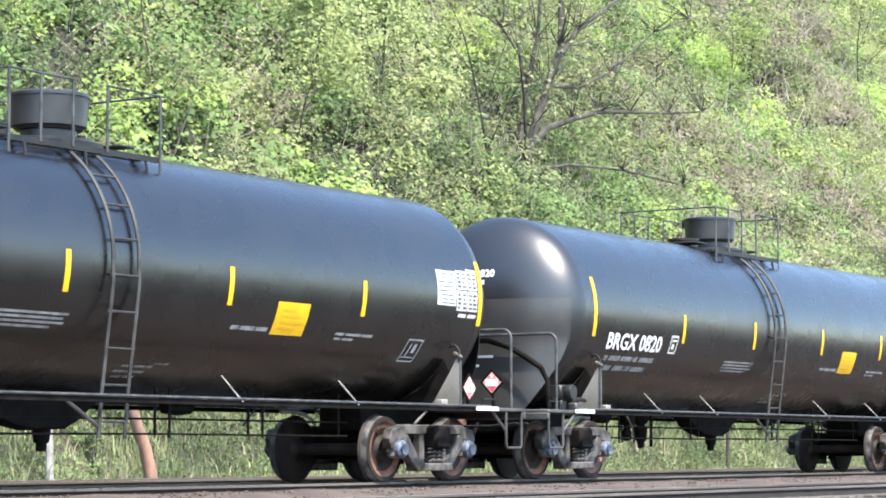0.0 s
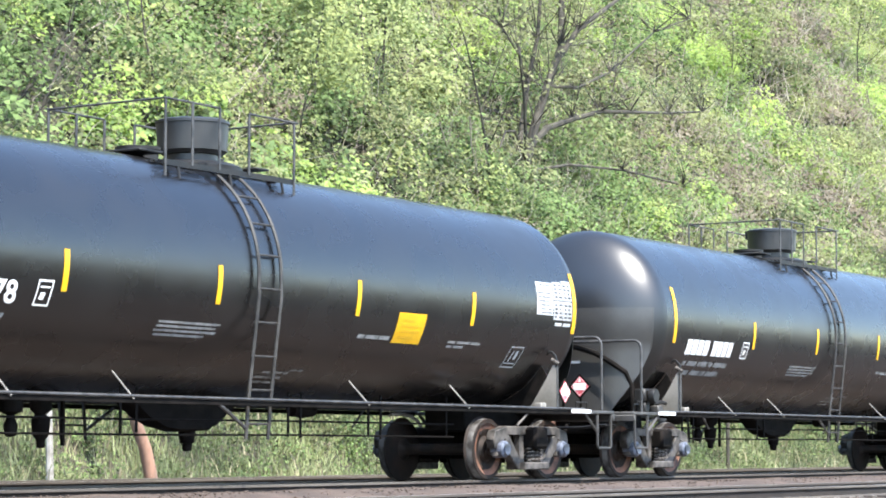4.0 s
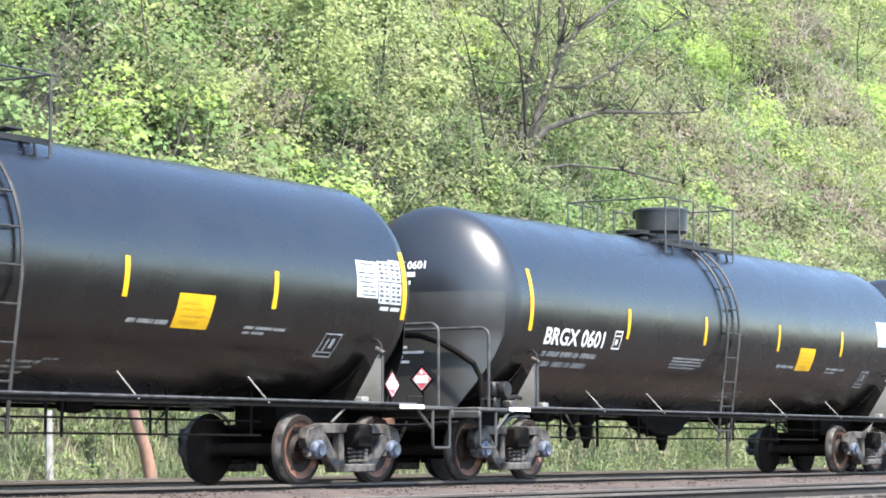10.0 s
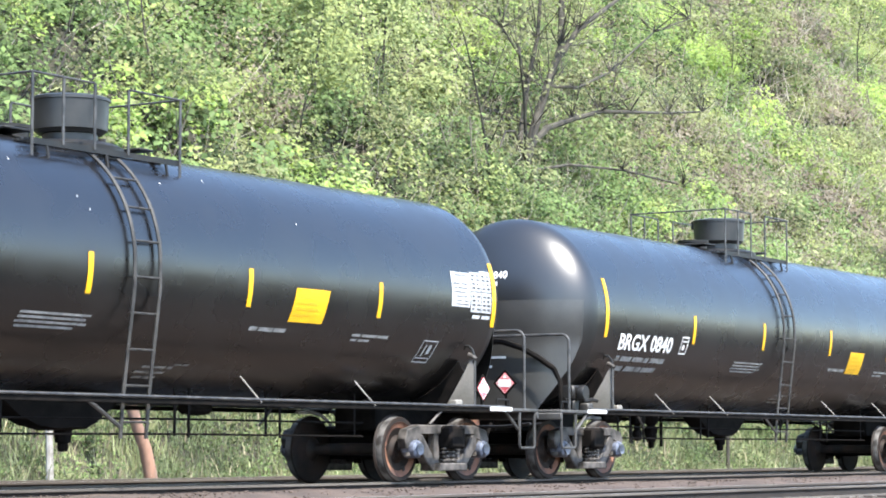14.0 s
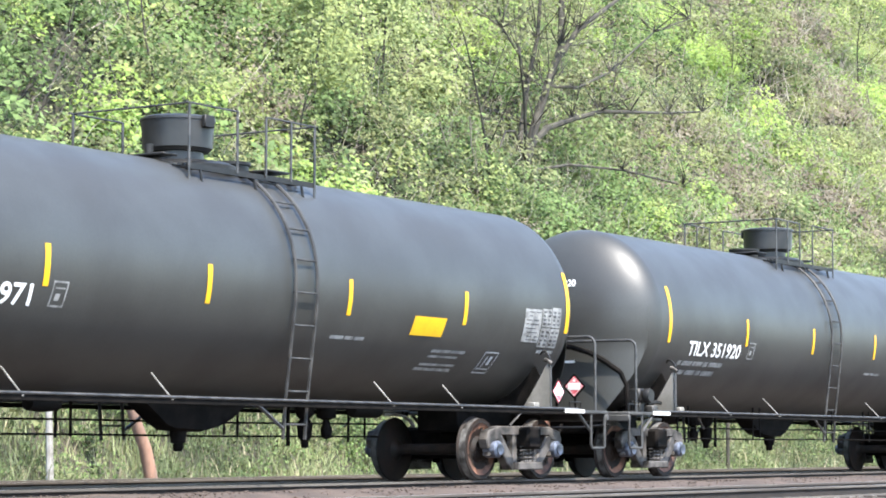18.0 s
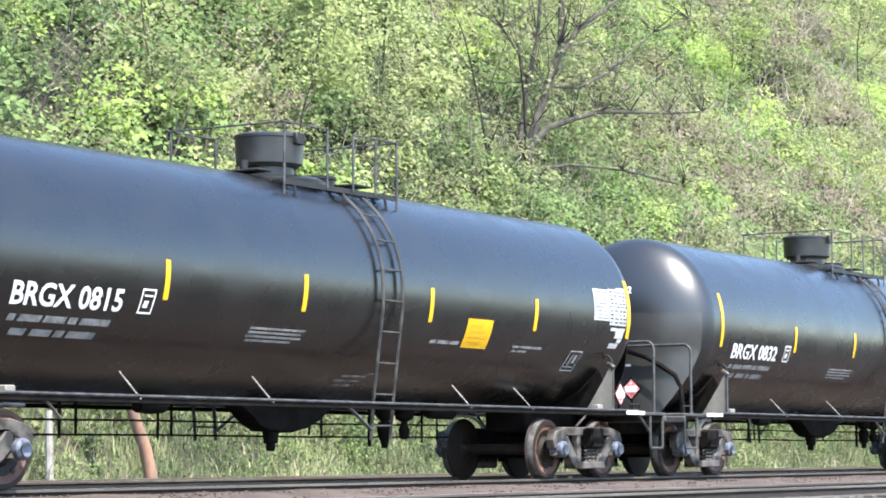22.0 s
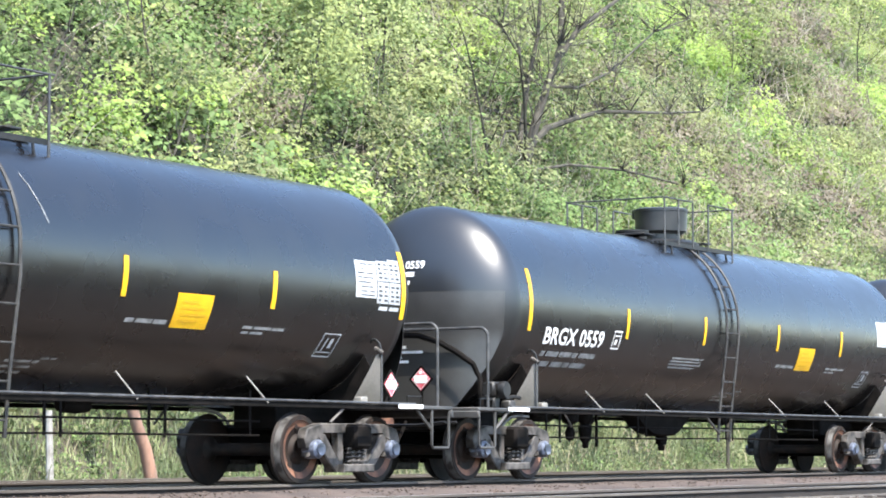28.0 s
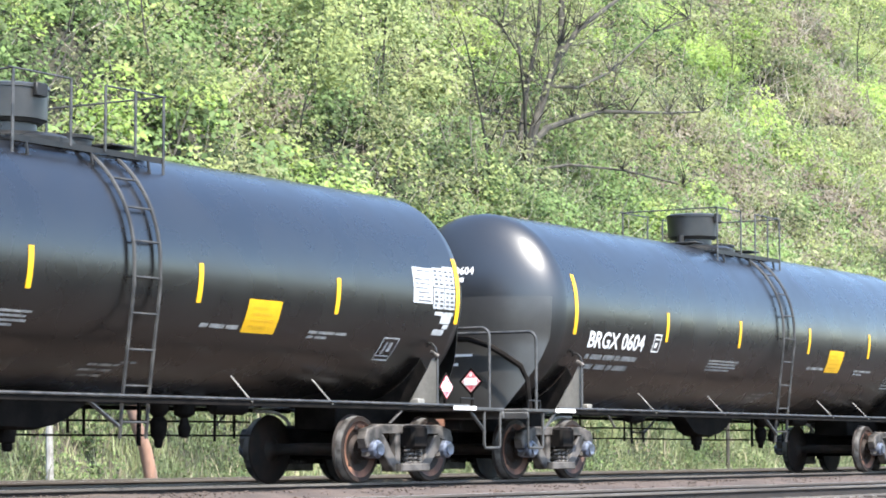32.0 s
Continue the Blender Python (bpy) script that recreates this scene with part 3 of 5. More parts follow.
def underframe(parent):
    """Bottom outlet, brake cylinder, reservoir, rods and pipes under the tank."""
    bm = prism(bm_new(), [(-1.40, 1.16), (0.98, 1.16), (0.80, 1.02), (0.60, 0.90), (0.42, 0.78), (0.26, 0.70), (-0.30, 0.68), (-0.62, 0.74), (-0.95, 0.86), (-1.22, 1.0)], -0.16, 0.16, 0.03)
    part("outlet_skid", bm, M["dark"], parent)
    bm = lathe(bm_new(), [(0.0, 0.0), (0.001, 0.05), (0.03, 0.065), (0.10, 0.065), (0.11, 0.095), (0.16, 0.10), (0.30, 0.12)], "z", (-0.01, 0, 0.43), 14)
    part("outlet_valve", bm, M["dark"], parent)
    y = -0.60
    for z in (0.83, 0.645):
        part("brake_pipe", tube(bm_new(), [(-5.5, y, z), (-1.6, y + 0.02, z - 0.012), (1.6, y, z), (5.5, y, z - 0.01)], 0.014, 6), M["dark"], parent)
    for x, zb in ((-5.15, 0.60), (-4.72, 0.56), (-2.05, 0.62), (-1.75, 0.66), (1.37, 0.62), (1.65, 0.60), (3.26, 0.62), (3.57, 0.60), (5.3, 0.64)):
        part("pipe_hanger", box(bm_new(), x - 0.02, x + 0.02, y - 0.008, y + 0.008, zb, 1.26), M["dark"], parent)
    bm = lathe(bm_new(), [(-0.36, 0.0), (-0.34, 0.09), (-0.29, 0.12), (0.29, 0.12), (0.34, 0.09), (0.36, 0.0)], "x", (-3.9, 0.25, 1.02), 16)
    part("air_reservoir", bm, M["dark"], parent)
    bm = lathe(bm_new(), [(0.0, 0.03), (0.02, 0.07), (0.14, 0.09), (0.20, 0.06), (0.26, 0.05), (0.30, 0.14), (0.44, 0.15), (0.56, 0.12)], "z", (-3.31, 0, 0.60), 10)
    part("brake_valve", bm, M["dark"], parent)
    bm = lathe(bm_new(), [(0.0, 0.02), (0.01, 0.05), (0.10, 0.06), (0.16, 0.10), (0.34, 0.12), (0.40, 0.07), (0.46, 0.13), (0.70, 0.15)], "z", (-2.79, 0, 0.47), 10)
    part("valve_bracket", bm, M["dark"], parent)
    part("valve_bracket", box(bm_new(), -3.50, -2.60, -0.06, 0.06, 1.02, 1.14, 0.015), M["dark"], parent)
    part("pipe_hanger", box(bm_new(), -2.42, -2.38, -0.02, 0.02, 0.50, 1.14), M["dark"], parent)
    bm = lathe(bm_new(), [(-0.26, 0.0), (-0.26, 0.09), (0.0, 0.11), (0.24, 0.09), (0.26, 0.0)], "x", (2.8, 0.2, 1.0), 14)
    part("brake_cylinder", bm, M["dark"], parent)
    for e in (-1, 1):                               # pale bent lever over the inner wheels
        pts = [(5.20, 0.97), (5.52, 0.975), (5.74, 0.95), (5.92, 0.88), (6.02, 0.80)]
        part("brake_lever", tube(bm_new(), [(e * x, 0.30 * e, z) for x, z in pts], 0.026, 6), M["lever"], parent, "pale bent brake lever")


def brake_stand(parent):
    """Hand brake housing, wheel and valves on the platform of one end."""
    bm = box(bm_new(), -7.98, -7.70, -1.34, -1.12, 1.22, 1.44, 0.03)
    part("hand_brake_housing", bm, M["black2"], parent, "dusty hand brake housing")
    bm = lathe(bm_new(), [(0, 0.0), (0.0, 0.11), (0.03, 0.125), (0.10, 0.12), (0.12, 0.05), (0.14, 0.0)], "y", (-7.80, -1.46, 1.32), 14)
    part("brake_wheel", bm, M["black2"], parent)
    part("housing_foot", box(bm_new(), -7.94, -7.76, -1.32, -1.14, 1.05, 1.22, 0.02), M["black2"], parent)
    bm = lathe(bm_new(), [(0, 0.0), (0.0, 0.09), (0.12, 0.105), (0.24, 0.07), (0.25, 0)], "x", (-7.68, -1.24, 1.30), 12)
    part("retainer_valve", bm, M["plate"], parent)
    part("valve_block", box(bm_new(), -7.62, -7.44, -1.40, -1.24, 1.05, 1.17, 0.02), M["plate"], parent)
    part("valve_arm", tube(bm_new(), [(-7.55, -1.26, 1.20), (-7.30, -1.28, 1.23), (-7.16, -1.30, 1.21)], 0.032, 7), M["black2"], parent)
    bm = tube(bm_new(), [(-8.1, -1.25, 1.22), (-7.3, -1.22, 1.20), (-7.0, -1.15, 1.05)], 0.02, 6)
    part("brake_chain_rod", bm, M["black2"], parent)


STRIPES = ((-7.18, 2.21, 3.13, 0.10), (-4.08, 2.21, 2.68, 0.09), (-1.29, 2.21, 2.68, 0.09), (1.71, 2.21, 2.68, 0.09), (4.60, 2.21, 2.68, 0.09), (7.53, 2.21, 3.13, 0.10))


def bars(bm, x, z, widths, gaps, h, side=-1):
    for w, g in zip(widths, gaps):
        patch(bm, x, x + w, z, z + h, 0.02, 0.004, 2, side)
        x += w + g
    return bm


def markings(parent, gray):
    """Tape, panels and small lettering; the other side and end carry the same, turned half round."""
    turn = pose(0, 0, 0, 0, 0, 180)

    def both(name, bm, material, label=""):
        me = finish(bm, name)
        for at in (pose(0, 0, 0), turn):
            ob = part(name, me, material, parent, label, at=at)
            if "lettering" in name:
                tagged(ob, kind="stuff")

    for x, z0, z1, w in STRIPES:
        if gray and x == -4.08:
            x, z0, z1 = x - 0.11, z0 + 0.04, z1 + 0.04
        both("reflective_stripe", patch(bm_new(), x - w / 2, x + w / 2, z0, z1, 0, 0.005, 8), M["yellow"], "upright strip of yellow reflective tape")
    if gray:
        both("yellow_notice", patch(bm_new(), 3.27, 4.08, 2.02, 2.28, 0.05, 0.005, 6), M["yellow"], "wide yellow notice")
    pw = M["faded"] if gray else M["panel"]
    dx, dz = (-0.12, -0.42) if gray else (0.0, 0.0)
    for x0, x1, z0, z1 in ((6.39, 6.88, 2.46, 2.95), (6.90, 7.17, 2.70, 2.97), (7.185, 7.45, 2.70, 3.00), (6.90, 7.17, 2.40, 2.685), (7.185, 7.45, 2.40, 2.685)):
        both("data_panel", patch(bm_new(), x0 + dx, x1 + dx, z0 + dz, z1 + dz, 0, 0.004, 4), pw, "white panel of small inspection tables")
    bm = bm_new()
    for x0, x1, z in ((6.43, 6.60, 2.78), (6.64, 6.80, 2.78), (6.43, 6.52, 2.72), (6.56, 6.80, 2.72), (6.43, 6.74, 2.66), (6.50, 6.66, 2.90), (6.70, 6.84, 2.90), (6.50, 6.60, 2.84), (6.50, 6.78, 2.60), (6.50, 6.66, 2.54), (6.72, 6.84, 2.54), (6.50, 6.84, 2.49)):
        patch(bm, x0 + dx, x1 + dx, z + dz, z + dz + 0.014, 0, 0.007, 1)
    for cx in (6.93, 7.06, 7.215, 7.335):           # rows of boxes in the four small tables
        for k in range(8):
            z = 2.43 + 0.03 * (k % 4) * 2 + (0.30 if k > 3 else 0.0)
            patch(bm, cx + dx, cx + dx + (0.085 if (k + int(cx * 100)) % 3 else 0.055), z + dz, z + dz + 0.03, 0, 0.007, 1)
    both("table_lettering", bm, M["print"])
    if not gray:                                    # worn stickers under the tables, on one side of the car
        for x0, x1, z0, z1 in ((7.12, 7.38, 2.20, 2.35), (7.20, 7.34, 2.13, 2.19), (6.98, 7.26, 2.04, 2.12)):
            part("inspection_sticker", patch(bm_new(), x0, x1, z0, z1, 0.03, 0.004, 3), M["panel"], parent, "worn white sticker", at=turn)
    both("data_panel_foot", bars(bm_new(), 6.95 + dx, 2.31 + dz, (0.2, 0.22), (0.05, 0), 0.05), pw)
    bx, bz = (-0.45, -0.10) if gray else (0.0, 0.0)
    bm = frame_patch(bm_new(), 5.82 + bx, 6.20 + bx, 1.66 + bz, 1.965 + bz, 0.017, 0.06)
    patch(bm, 5.94 + bx, 5.97 + bx, 1.74 + bz, 1.90 + bz, 0.04, 0.004, 2), patch(bm, 5.86 + bx, 6.17 + bx, 1.715 + bz, 1.73 + bz, 0.0, 0.004, 1)
    patch(bm, 6.05 + bx, 6.12 + bx, 1.78 + bz, 1.90 + bz, 0.02, 0.004, 2)
    if gray:
        bm2 = bars(bm_new(), 3.98, 1.81, (0.50, 0.36), (0.02, 0), 0.04)
        bars(bm2, 3.95, 1.74, (0.30, 0.46), (0.02, 0), 0.03), bars(bm2, 3.86, 1.63, (0.92,), (0,), 0.03), bars(bm2, 3.80, 1.56, (0.95,), (0,), 0.04)
        both("notice_line", bars(bm_new(), 1.44, 1.90, (0.30, 0.20, 0.22), (0.03, 0.03, 0), 0.045), M["faded"])
        both("test_lettering", bm2, M["faded"], "block of faded test lines")
    both("inspection_box", bm, M["panel"], "slanted outlined inspection box")
    cx = 0.45 if gray else 0.0
    bm = frame_patch(bm_new(), -4.53 + cx, -4.28 + cx, 2.03, 2.32, 0.022, 0.03)
    patch(bm, -4.46 + cx, -4.38 + cx, 2.10, 2.18, 0.02, 0.004, 1), patch(bm, -4.46 + cx, -4.30 + cx, 2.23, 2.25, 0, 0.004, 1)
    both("code_box", bm, M["faded"] if gray else M["white"], "small outlined code box")
    bm = bars(bm_new(), -6.64, 1.86, (0.12, 0.36, 0.36, 0.14, 0.50), (0.06, 0.05, 0.05, 0.06, 0), 0.075)
    bars(bm, -6.52, 1.71, (0.26, 0.34, 0.16, 0.46), (0.08, 0.05, 0.06, 0), 0.075)
    both("weight_lettering", bm, M["faded"], "two faded lines of small lettering")
    if not gray:
        bm = bm_new()
        for k, (x0, x1) in enumerate(((-2.40, -1.42), (-2.42, -1.22), (-2.40, -1.25), (-2.38, -1.18))):
            patch(bm, x0 + 0.08, x1 + 0.06, 1.80 + 0.05 * k, 1.80 + 0.05 * k + 0.028, 0.01, 0.004, 1)
        both("specification_lettering", bm, M["faded"], "block of faded specification lines")
        bm = bars(bm_new(), 0.27, 1.43, (0.16, 0.24, 0.10), (0.03, 0.03, 0), 0.028)
        bars(bm, 0.20, 1.37, (0.30, 0.22), (0.04, 0), 0.026), bars(bm, 0.26, 1.31, (0.18, 0.2), (0.04, 0), 0.026), bars(bm, 0.82, 1.47, (0.14, 0.10), (0.03, 0), 0.022)
        both("tank_data_lettering", bm, M["faded"], "faded small lettering low on the tank")
        both("notice_line", bars(bm_new(), 1.85, 1.93, (0.16, 0.30, 0.24), (0.03, 0.03, 0), 0.05), M["faded"])
        bm = bars(bm_new(), 4.10, 1.945, (0.2, 0.36, 0.24), (0.03, 0.03, 0), 0.036)
        bars(bm, 4.10, 1.885, (0.14, 0.26), (0.04, 0), 0.032)
        both("test_lettering", bm, M["faded"])
    for s in (-1, 1):
        placard(parent, pose(-s * 7.25, s * 1.50, 1.32, 0, 0, 0 if s < 0 else 180))
        part("placard_bracket", tube(bm_new(), [(-s * 7.25, s * 1.47, 1.05), (-s * 7.25, s * 1.47, 1.24)], 0.02, 6), M["dark"], parent)
    both("head_lettering", head_bars(bm_new(), [(0.19, 0.51, 3.00, 3.07), (-0.13, 0.15, 3.00, 3.07), (0.23, 0.51, 2.88, 2.94), (-0.06, 0.19, 2.88, 2.94)]), M["white"])
    both("head_notice_lettering", head_bars(bm_new(), [(-0.02, 0.34, 1.93, 1.975), (0.30, 0.40, 1.86, 1.90), (-0.30, 0.27, 1.86, 1.90), (0.06, 0.40, 1.79, 1.83), (-0.06, 0.10, 1.72, 1.76), (0.14, 0.42, 1.72, 1.76)]), M["white"])
    # bright bar painted as the glint on the shield's top edge
    both("weld_line", head_bars(bm_new(), [(-1.20, -0.85, 2.752, 2.764)]), M["faded"])


def tank_car(gray=False):
    car = holder("tank_car")
    paint = M["gray"] if gray else M["black"]
    rail = M["black2"]
    tank = tank_mesh()
    tank.materials.append(paint), tank.materials.append(paint if gray else M["head"])
    part("tank", tank, None, car, "weathered matt gray tank" if gray else "glossy black tank with domed ends")
    for e in (-1, 1):
        part("head_shield", head_shield(e), M["gray"] if gray else M["shield"], car, "half-height shield plate on the tank end")
        end_gear(car, e, rail)
        truck(car, e * TRUCK)
    for s in (-1, 1):
        part("side_pipe", tube(bm_new(), [(-7.8, s * 1.53, 1.068), (7.8, s * 1.53, 1.068)], 0.019, 8), M["rail_paint"], car, "long pipe along the side")
        part("side_channel", box(bm_new(), -7.7, 7.7, min(s * 1.495, s * 1.522), max(s * 1.495, s * 1.522), 0.985, 1.046, 0.005), M["dark"], car)
        for x in ((4.59, 2.02, -2.70, -4.43) if s > 0 else (-4.98, -2.93, 1.90, 4.42)):
            part("pipe_strut", tube(bm_new(), [(x, s * 1.21, 1.36), (x, s * 1.545, 1.03)], 0.0115, 6), M["lever"], car)
        ladder(car, s, M["ladder"])
        bm = tube(bm_new(), [(-1.28, s * 1.50, 1.0), (-0.72, s * 1.47, 0.72)] if s < 0 else [(0.30, s * 1.50, 1.0), (-0.26, s * 1.47, 0.72)], 0.024, 6)
        part("ladder_brace", bm, M["rail_paint"], car)
    top_works(car, rail)
    underframe(car)
    brake_stand(car)
    markings(car, gray)
    return car


# numbers of the cars, from the front of the train; None where none is seen
NUMBERS = [None, "0820", "0879", "0578", None, "0773", "0814", "0816", "0601", "0874", "0562", "0840", "0665", "351971", "351920",
           "0798", "0815", "0832", "0596", "0580", "0557", "0559", "0599", "0590", "0604", None]
NOTICE, NOTICE_TEXT = {}, {}
FIRST = -7                      # index of the first car
TURNED = (13, 15, 16, 17, 18, 23, 24)   # cars coupled the other way round
BLACK_LABEL = "glossy black tank car with yellow reflective stripes, rolling on the track"
GRAY_LABEL = "weathered gray tank car with yellow reflective stripes, rolling on the track"


def build_train():
    black, gray = tank_car(False), tank_car(True)
    cars, used = [], {}
    for k, num in enumerate(NUMBERS):
        is_gray = num is not None and len(num) == 6
        proto = gray if is_gray else black
        car = proto if not used.get(is_gray) else copy_thing(proto, pose(0, 0, 0))
        used[is_gray] = True
        cars.append((car, num, is_gray))
    for car, num, is_gray in cars:
        tagged(car, GRAY_LABEL if is_gray else BLACK_LABEL, "tank car", "cars of the train")
        if not is_gray:
            square = num == "0562"
            me = NOTICE.setdefault(square, None) or finish(patch(bm_new(), *((2.60, 3.34, 2.07, 2.50, 0.08) if square else (2.69, 3.38, 1.90, 2.31, 0.02)), 0.005, 6), "yellow_notice")
            NOTICE[square] = me
            if square not in NOTICE_TEXT:
                bm = bm_new()
                x0, z0, ln = (2.68, 2.15, 0.18) if square else (2.80, 1.97, 0.05)
                for k, w in enumerate((0.36, 0.5, 0.44, 0.3)):
                    patch(bm, x0 + ln * 0.075 * k, x0 + ln * 0.075 * k + w, z0 + 0.075 * k, z0 + 0.075 * k + 0.028, 0.005, 0.0075, 1)
                NOTICE_TEXT[square] = finish(bm, "notice_lettering")
            for turn in (0, 180):
                tagged(part("notice_lettering", NOTICE_TEXT[square], M["ochre"], car, at=pose(0, 0, 0, 0, 0, turn)), kind="stuff")
                part("yellow_notice", me, M["yellow"], car, "upright square yellow notice" if square else "large square yellow notice", at=pose(0, 0, 0, 0, 0, turn))
        if num == "0557":                           # long scrape on the upper shell
            part("paint_scrape", patch(bm_new(), 0.42, 0.435, 2.95, 3.5, -0.22, 0.004, 6), M["faded"], car, "pale scrape in the black paint")
        if num == "0562":                           # chipped paint on the upper shell
            for x, z in ((-2.4, 3.80), (-2.2, 3.66), (-1.35, 3.30), (-1.2, 3.16), (0.4, 3.62), (2.9, 3.32), (-0.5, 2.75), (1.4, 3.75)):
                part("paint_chip", patch(bm_new(), x, x + 0.012, z, z + 0.03, 0.01, 0.004, 1), M["panel"], car, "white chip in the black paint")
        if num is None:                             # lettering that cannot be read
            me = finish(bars(bm_new(), -6.68, 2.04, (0.19, 0.19, 0.19, 0.19, 0.17, 0.17, 0.17, 0.17), (0.03, 0.03, 0.03, 0.14, 0.03, 0.03, 0.03, 0), 0.25), "car_number")
            for turn in (0, 180):
                tagged(part("car_number", me, M["white"], car, at=pose(0, 0, 0, 0, 0, turn)), kind="stuff")
            continue
        text = ("TILX " if is_gray else "BRGX ") + num
        me = finish(side_letters(text, *((-6.40, 2.02, 0.26, 2.03) if is_gray else (-6.68, 2.03, 0.275, 1.86))), "car_number")
        hd = finish(head_letters(text, -0.29, 3.115, 0.12, 0.80), "head_number")
        for turn in (0, 180):
            part("car_number", me, M["white"], car, at=pose(0, 0, 0, 0, 0, turn))
            part("head_number", hd, M["white"], car, at=pose(0, 0, 0, 0, 0, turn))
    return [c for c, _, _ in cars]


# ================= track and ground =================
def bed_z(y):
    """Height of the ballast over the two tracks."""
    return float(np.interp(y, [-8.6, -6.6, -5.6, -4.3, -3.3, -2.9, -2.4, -1.2, -0.9, -0.6, 0.0, 0.6, 0.9, 1.4, 2.6, 3.3, 3.7, 4.27, 4.8, 5.3, 6.4, 7.3], [-0.9, -0.30, -0.27, -0.23, -0.20, -0.12, -0.07, -0.07, -0.10, -0.13, -0.13, -0.13, -0.10, -0.07, -0.06, -0.10, -0.13, -0.13, -0.13, -0.09, -0.12, -0.62]))


def wobble(x, y):
    return 0.35 * np.sin(x * 0.21 + 1.3 * np.sin(y * 0.17)) + 0.25 * np.sin(x * 0.53 + y * 0.31) + 0.18 * np.sin(y * 0.9 + x * 0.13)


def ground_z(x, y):
    x, y = np.asarray(x, float), np.asarray(y, float)
    base = np.interp(y, [-2500, -400, -190, -90, -48, -14, -8.6, -7.0, 6.4, 7.0, 7.8, 75.0, 140.0, 2500.0], [90, 30, 14, 3, -1.0, -1.15, -1.0, -0.85, -0.85, -0.60, -0.35, 67.5, 84.0, 90.0])
    amp = np.clip((y - 7.5) / 6.0, 0, 1) * (y < 200) + 3.0 * np.clip((-y - 70) / 40, 0, 1)
    return base + amp * wobble(x, y)


def axis(dense0, dense1, step, far):
    out = list(np.arange(dense0, dense1, step))
    v, s = dense1, step
    while v < far:
        out.append(v)
        s *= 1.35
        v += s
    out.append(far)
    v, s = dense0 - step, step
    while v > -far:
        out.insert(0, v)
        s *= 1.35
        v -= s
    out.insert(0, -far)
    return np.array(out)


def sheet(name, xs, ys, fn, material):
    gx, gy = np.meshgrid(xs, ys, indexing="ij")
    v = np.stack([gx, gy, fn(gx, gy)], -1).reshape(-1, 3)
    ny = len(ys)
    i = (np.arange(len(xs) - 1)[:, None] * ny + np.arange(ny - 1)[None]).ravel()
    f = np.stack([i, i + ny, i + ny + 1, i + 1], 1)
    me = bpy.data.meshes.new(name)
    me.from_pydata(v.tolist(), [], f.tolist())
    me.polygons.foreach_set("use_smooth", [True] * len(me.polygons))
    me.materials.append(material)
    return new(name, me)


def build_ground():
    g = sheet("ground", axis(10, 150, 1.5, 2500), axis(-24, 70, 1.0, 2500), ground_z, M["soil"])
    g.data.materials.append(M["woods"])
    g.data.materials.append(M["verge"])
    g.data.materials.append(M["light_ground"])
    # bands on the unseen camera side, toned for what the tanks reflect
    for f in g.data.polygons:
        if f.center.y < -120 or f.center.y > 72:
            f.material_index = 1
        elif f.center.y < -22:
            f.material_index = 3
        elif f.center.y < -7.5:
            f.material_index = 2
    tagged(g, "wooded ground that rises into a steep hillside", "ground", kind="structure")
    ys = np.array([-8.6, -7.6, -6.6, -6.0, -5.6, -4.9, -4.3, -3.6, -3.3, -2.9, -2.4, -1.9, -1.4, -1.2, -0.9, -0.6, 0.0, 0.6, 0.9, 1.4, 1.9, 2.6, 3.3, 3.7, 4.27, 4.8, 5.3, 5.9, 6.4, 7.3])
    xs = np.concatenate([[-2000, -600, -200, -60], np.arange(0, 120, 0.8), [140, 200, 600, 2000]])
    b = sheet("ballast", xs, ys, lambda x, y: np.vectorize(bed_z)(y) + 0.02 * np.sin(x * 3.1 + y * 5) * np.sin(x * 1.7 - y * 3), M["ballast"])
    tagged(b, "brown ballast bed under three tracks", "ballast", kind="structure")
    prof = [(-0.036, 0.0), (0.036, 0.0), (0.037, -0.03), (0.030, -0.042), (0.009, -0.055), (0.009, -0.135), (0.07, -0.160), (0.07, -0.172),
            (-0.07, -0.172), (-0.07, -0.160), (-0.009, -0.135), (-0.009, -0.055), (-0.030, -0.042), (-0.037, -0.03)]
    for y, z in ((0.755, 0.0), (-0.755, 0.0), (-3.515, -0.10), (-5.025, -0.10), (3.515, 0.0), (5.025, 0.0)):
        bm = bm_new()
        a = [bm.verts.new((-1500, y + p, z + q)) for p, q in prof]
        c = [bm.verts.new((1500, y + p, z + q)) for p, q in prof]
        for i in range(len(prof)):
            j = (i + 1) % len(prof)
            f = bm.faces.new((a[i], a[j], c[j], c[i]))
            f.material_index = 0 if i == 0 else 2 if i in (1, 13) else 1
        me = finish(bm, "rail", True, 25)
        me.materials.append(M["rail"]), me.materials.append(M["web"]), me.materials.append(M["rail_side"])
        tagged(new("rail", me), "steel rail with a worn bright head", "rail", "rails", "structure")
    tie = finish(box(bm_new(), -0.115, 0.115, -1.30, 1.30, -0.18, 0.0, 0.012), "sleeper", False)
    tie.materials.append(M["tie"])
    rng = random.Random(5)
    for y, z in ((0.0, -0.125), (-4.27, -0.235), (4.27, -0.125)):
        for k in range(100):
            o = part("sleeper", tie, None, b, at=pose(8 + 0.53 * k + rng.uniform(-0.03, 0.03), y + rng.uniform(-0.05, 0.05), z, 0, 0, rng.uniform(-1, 1)))
    return g


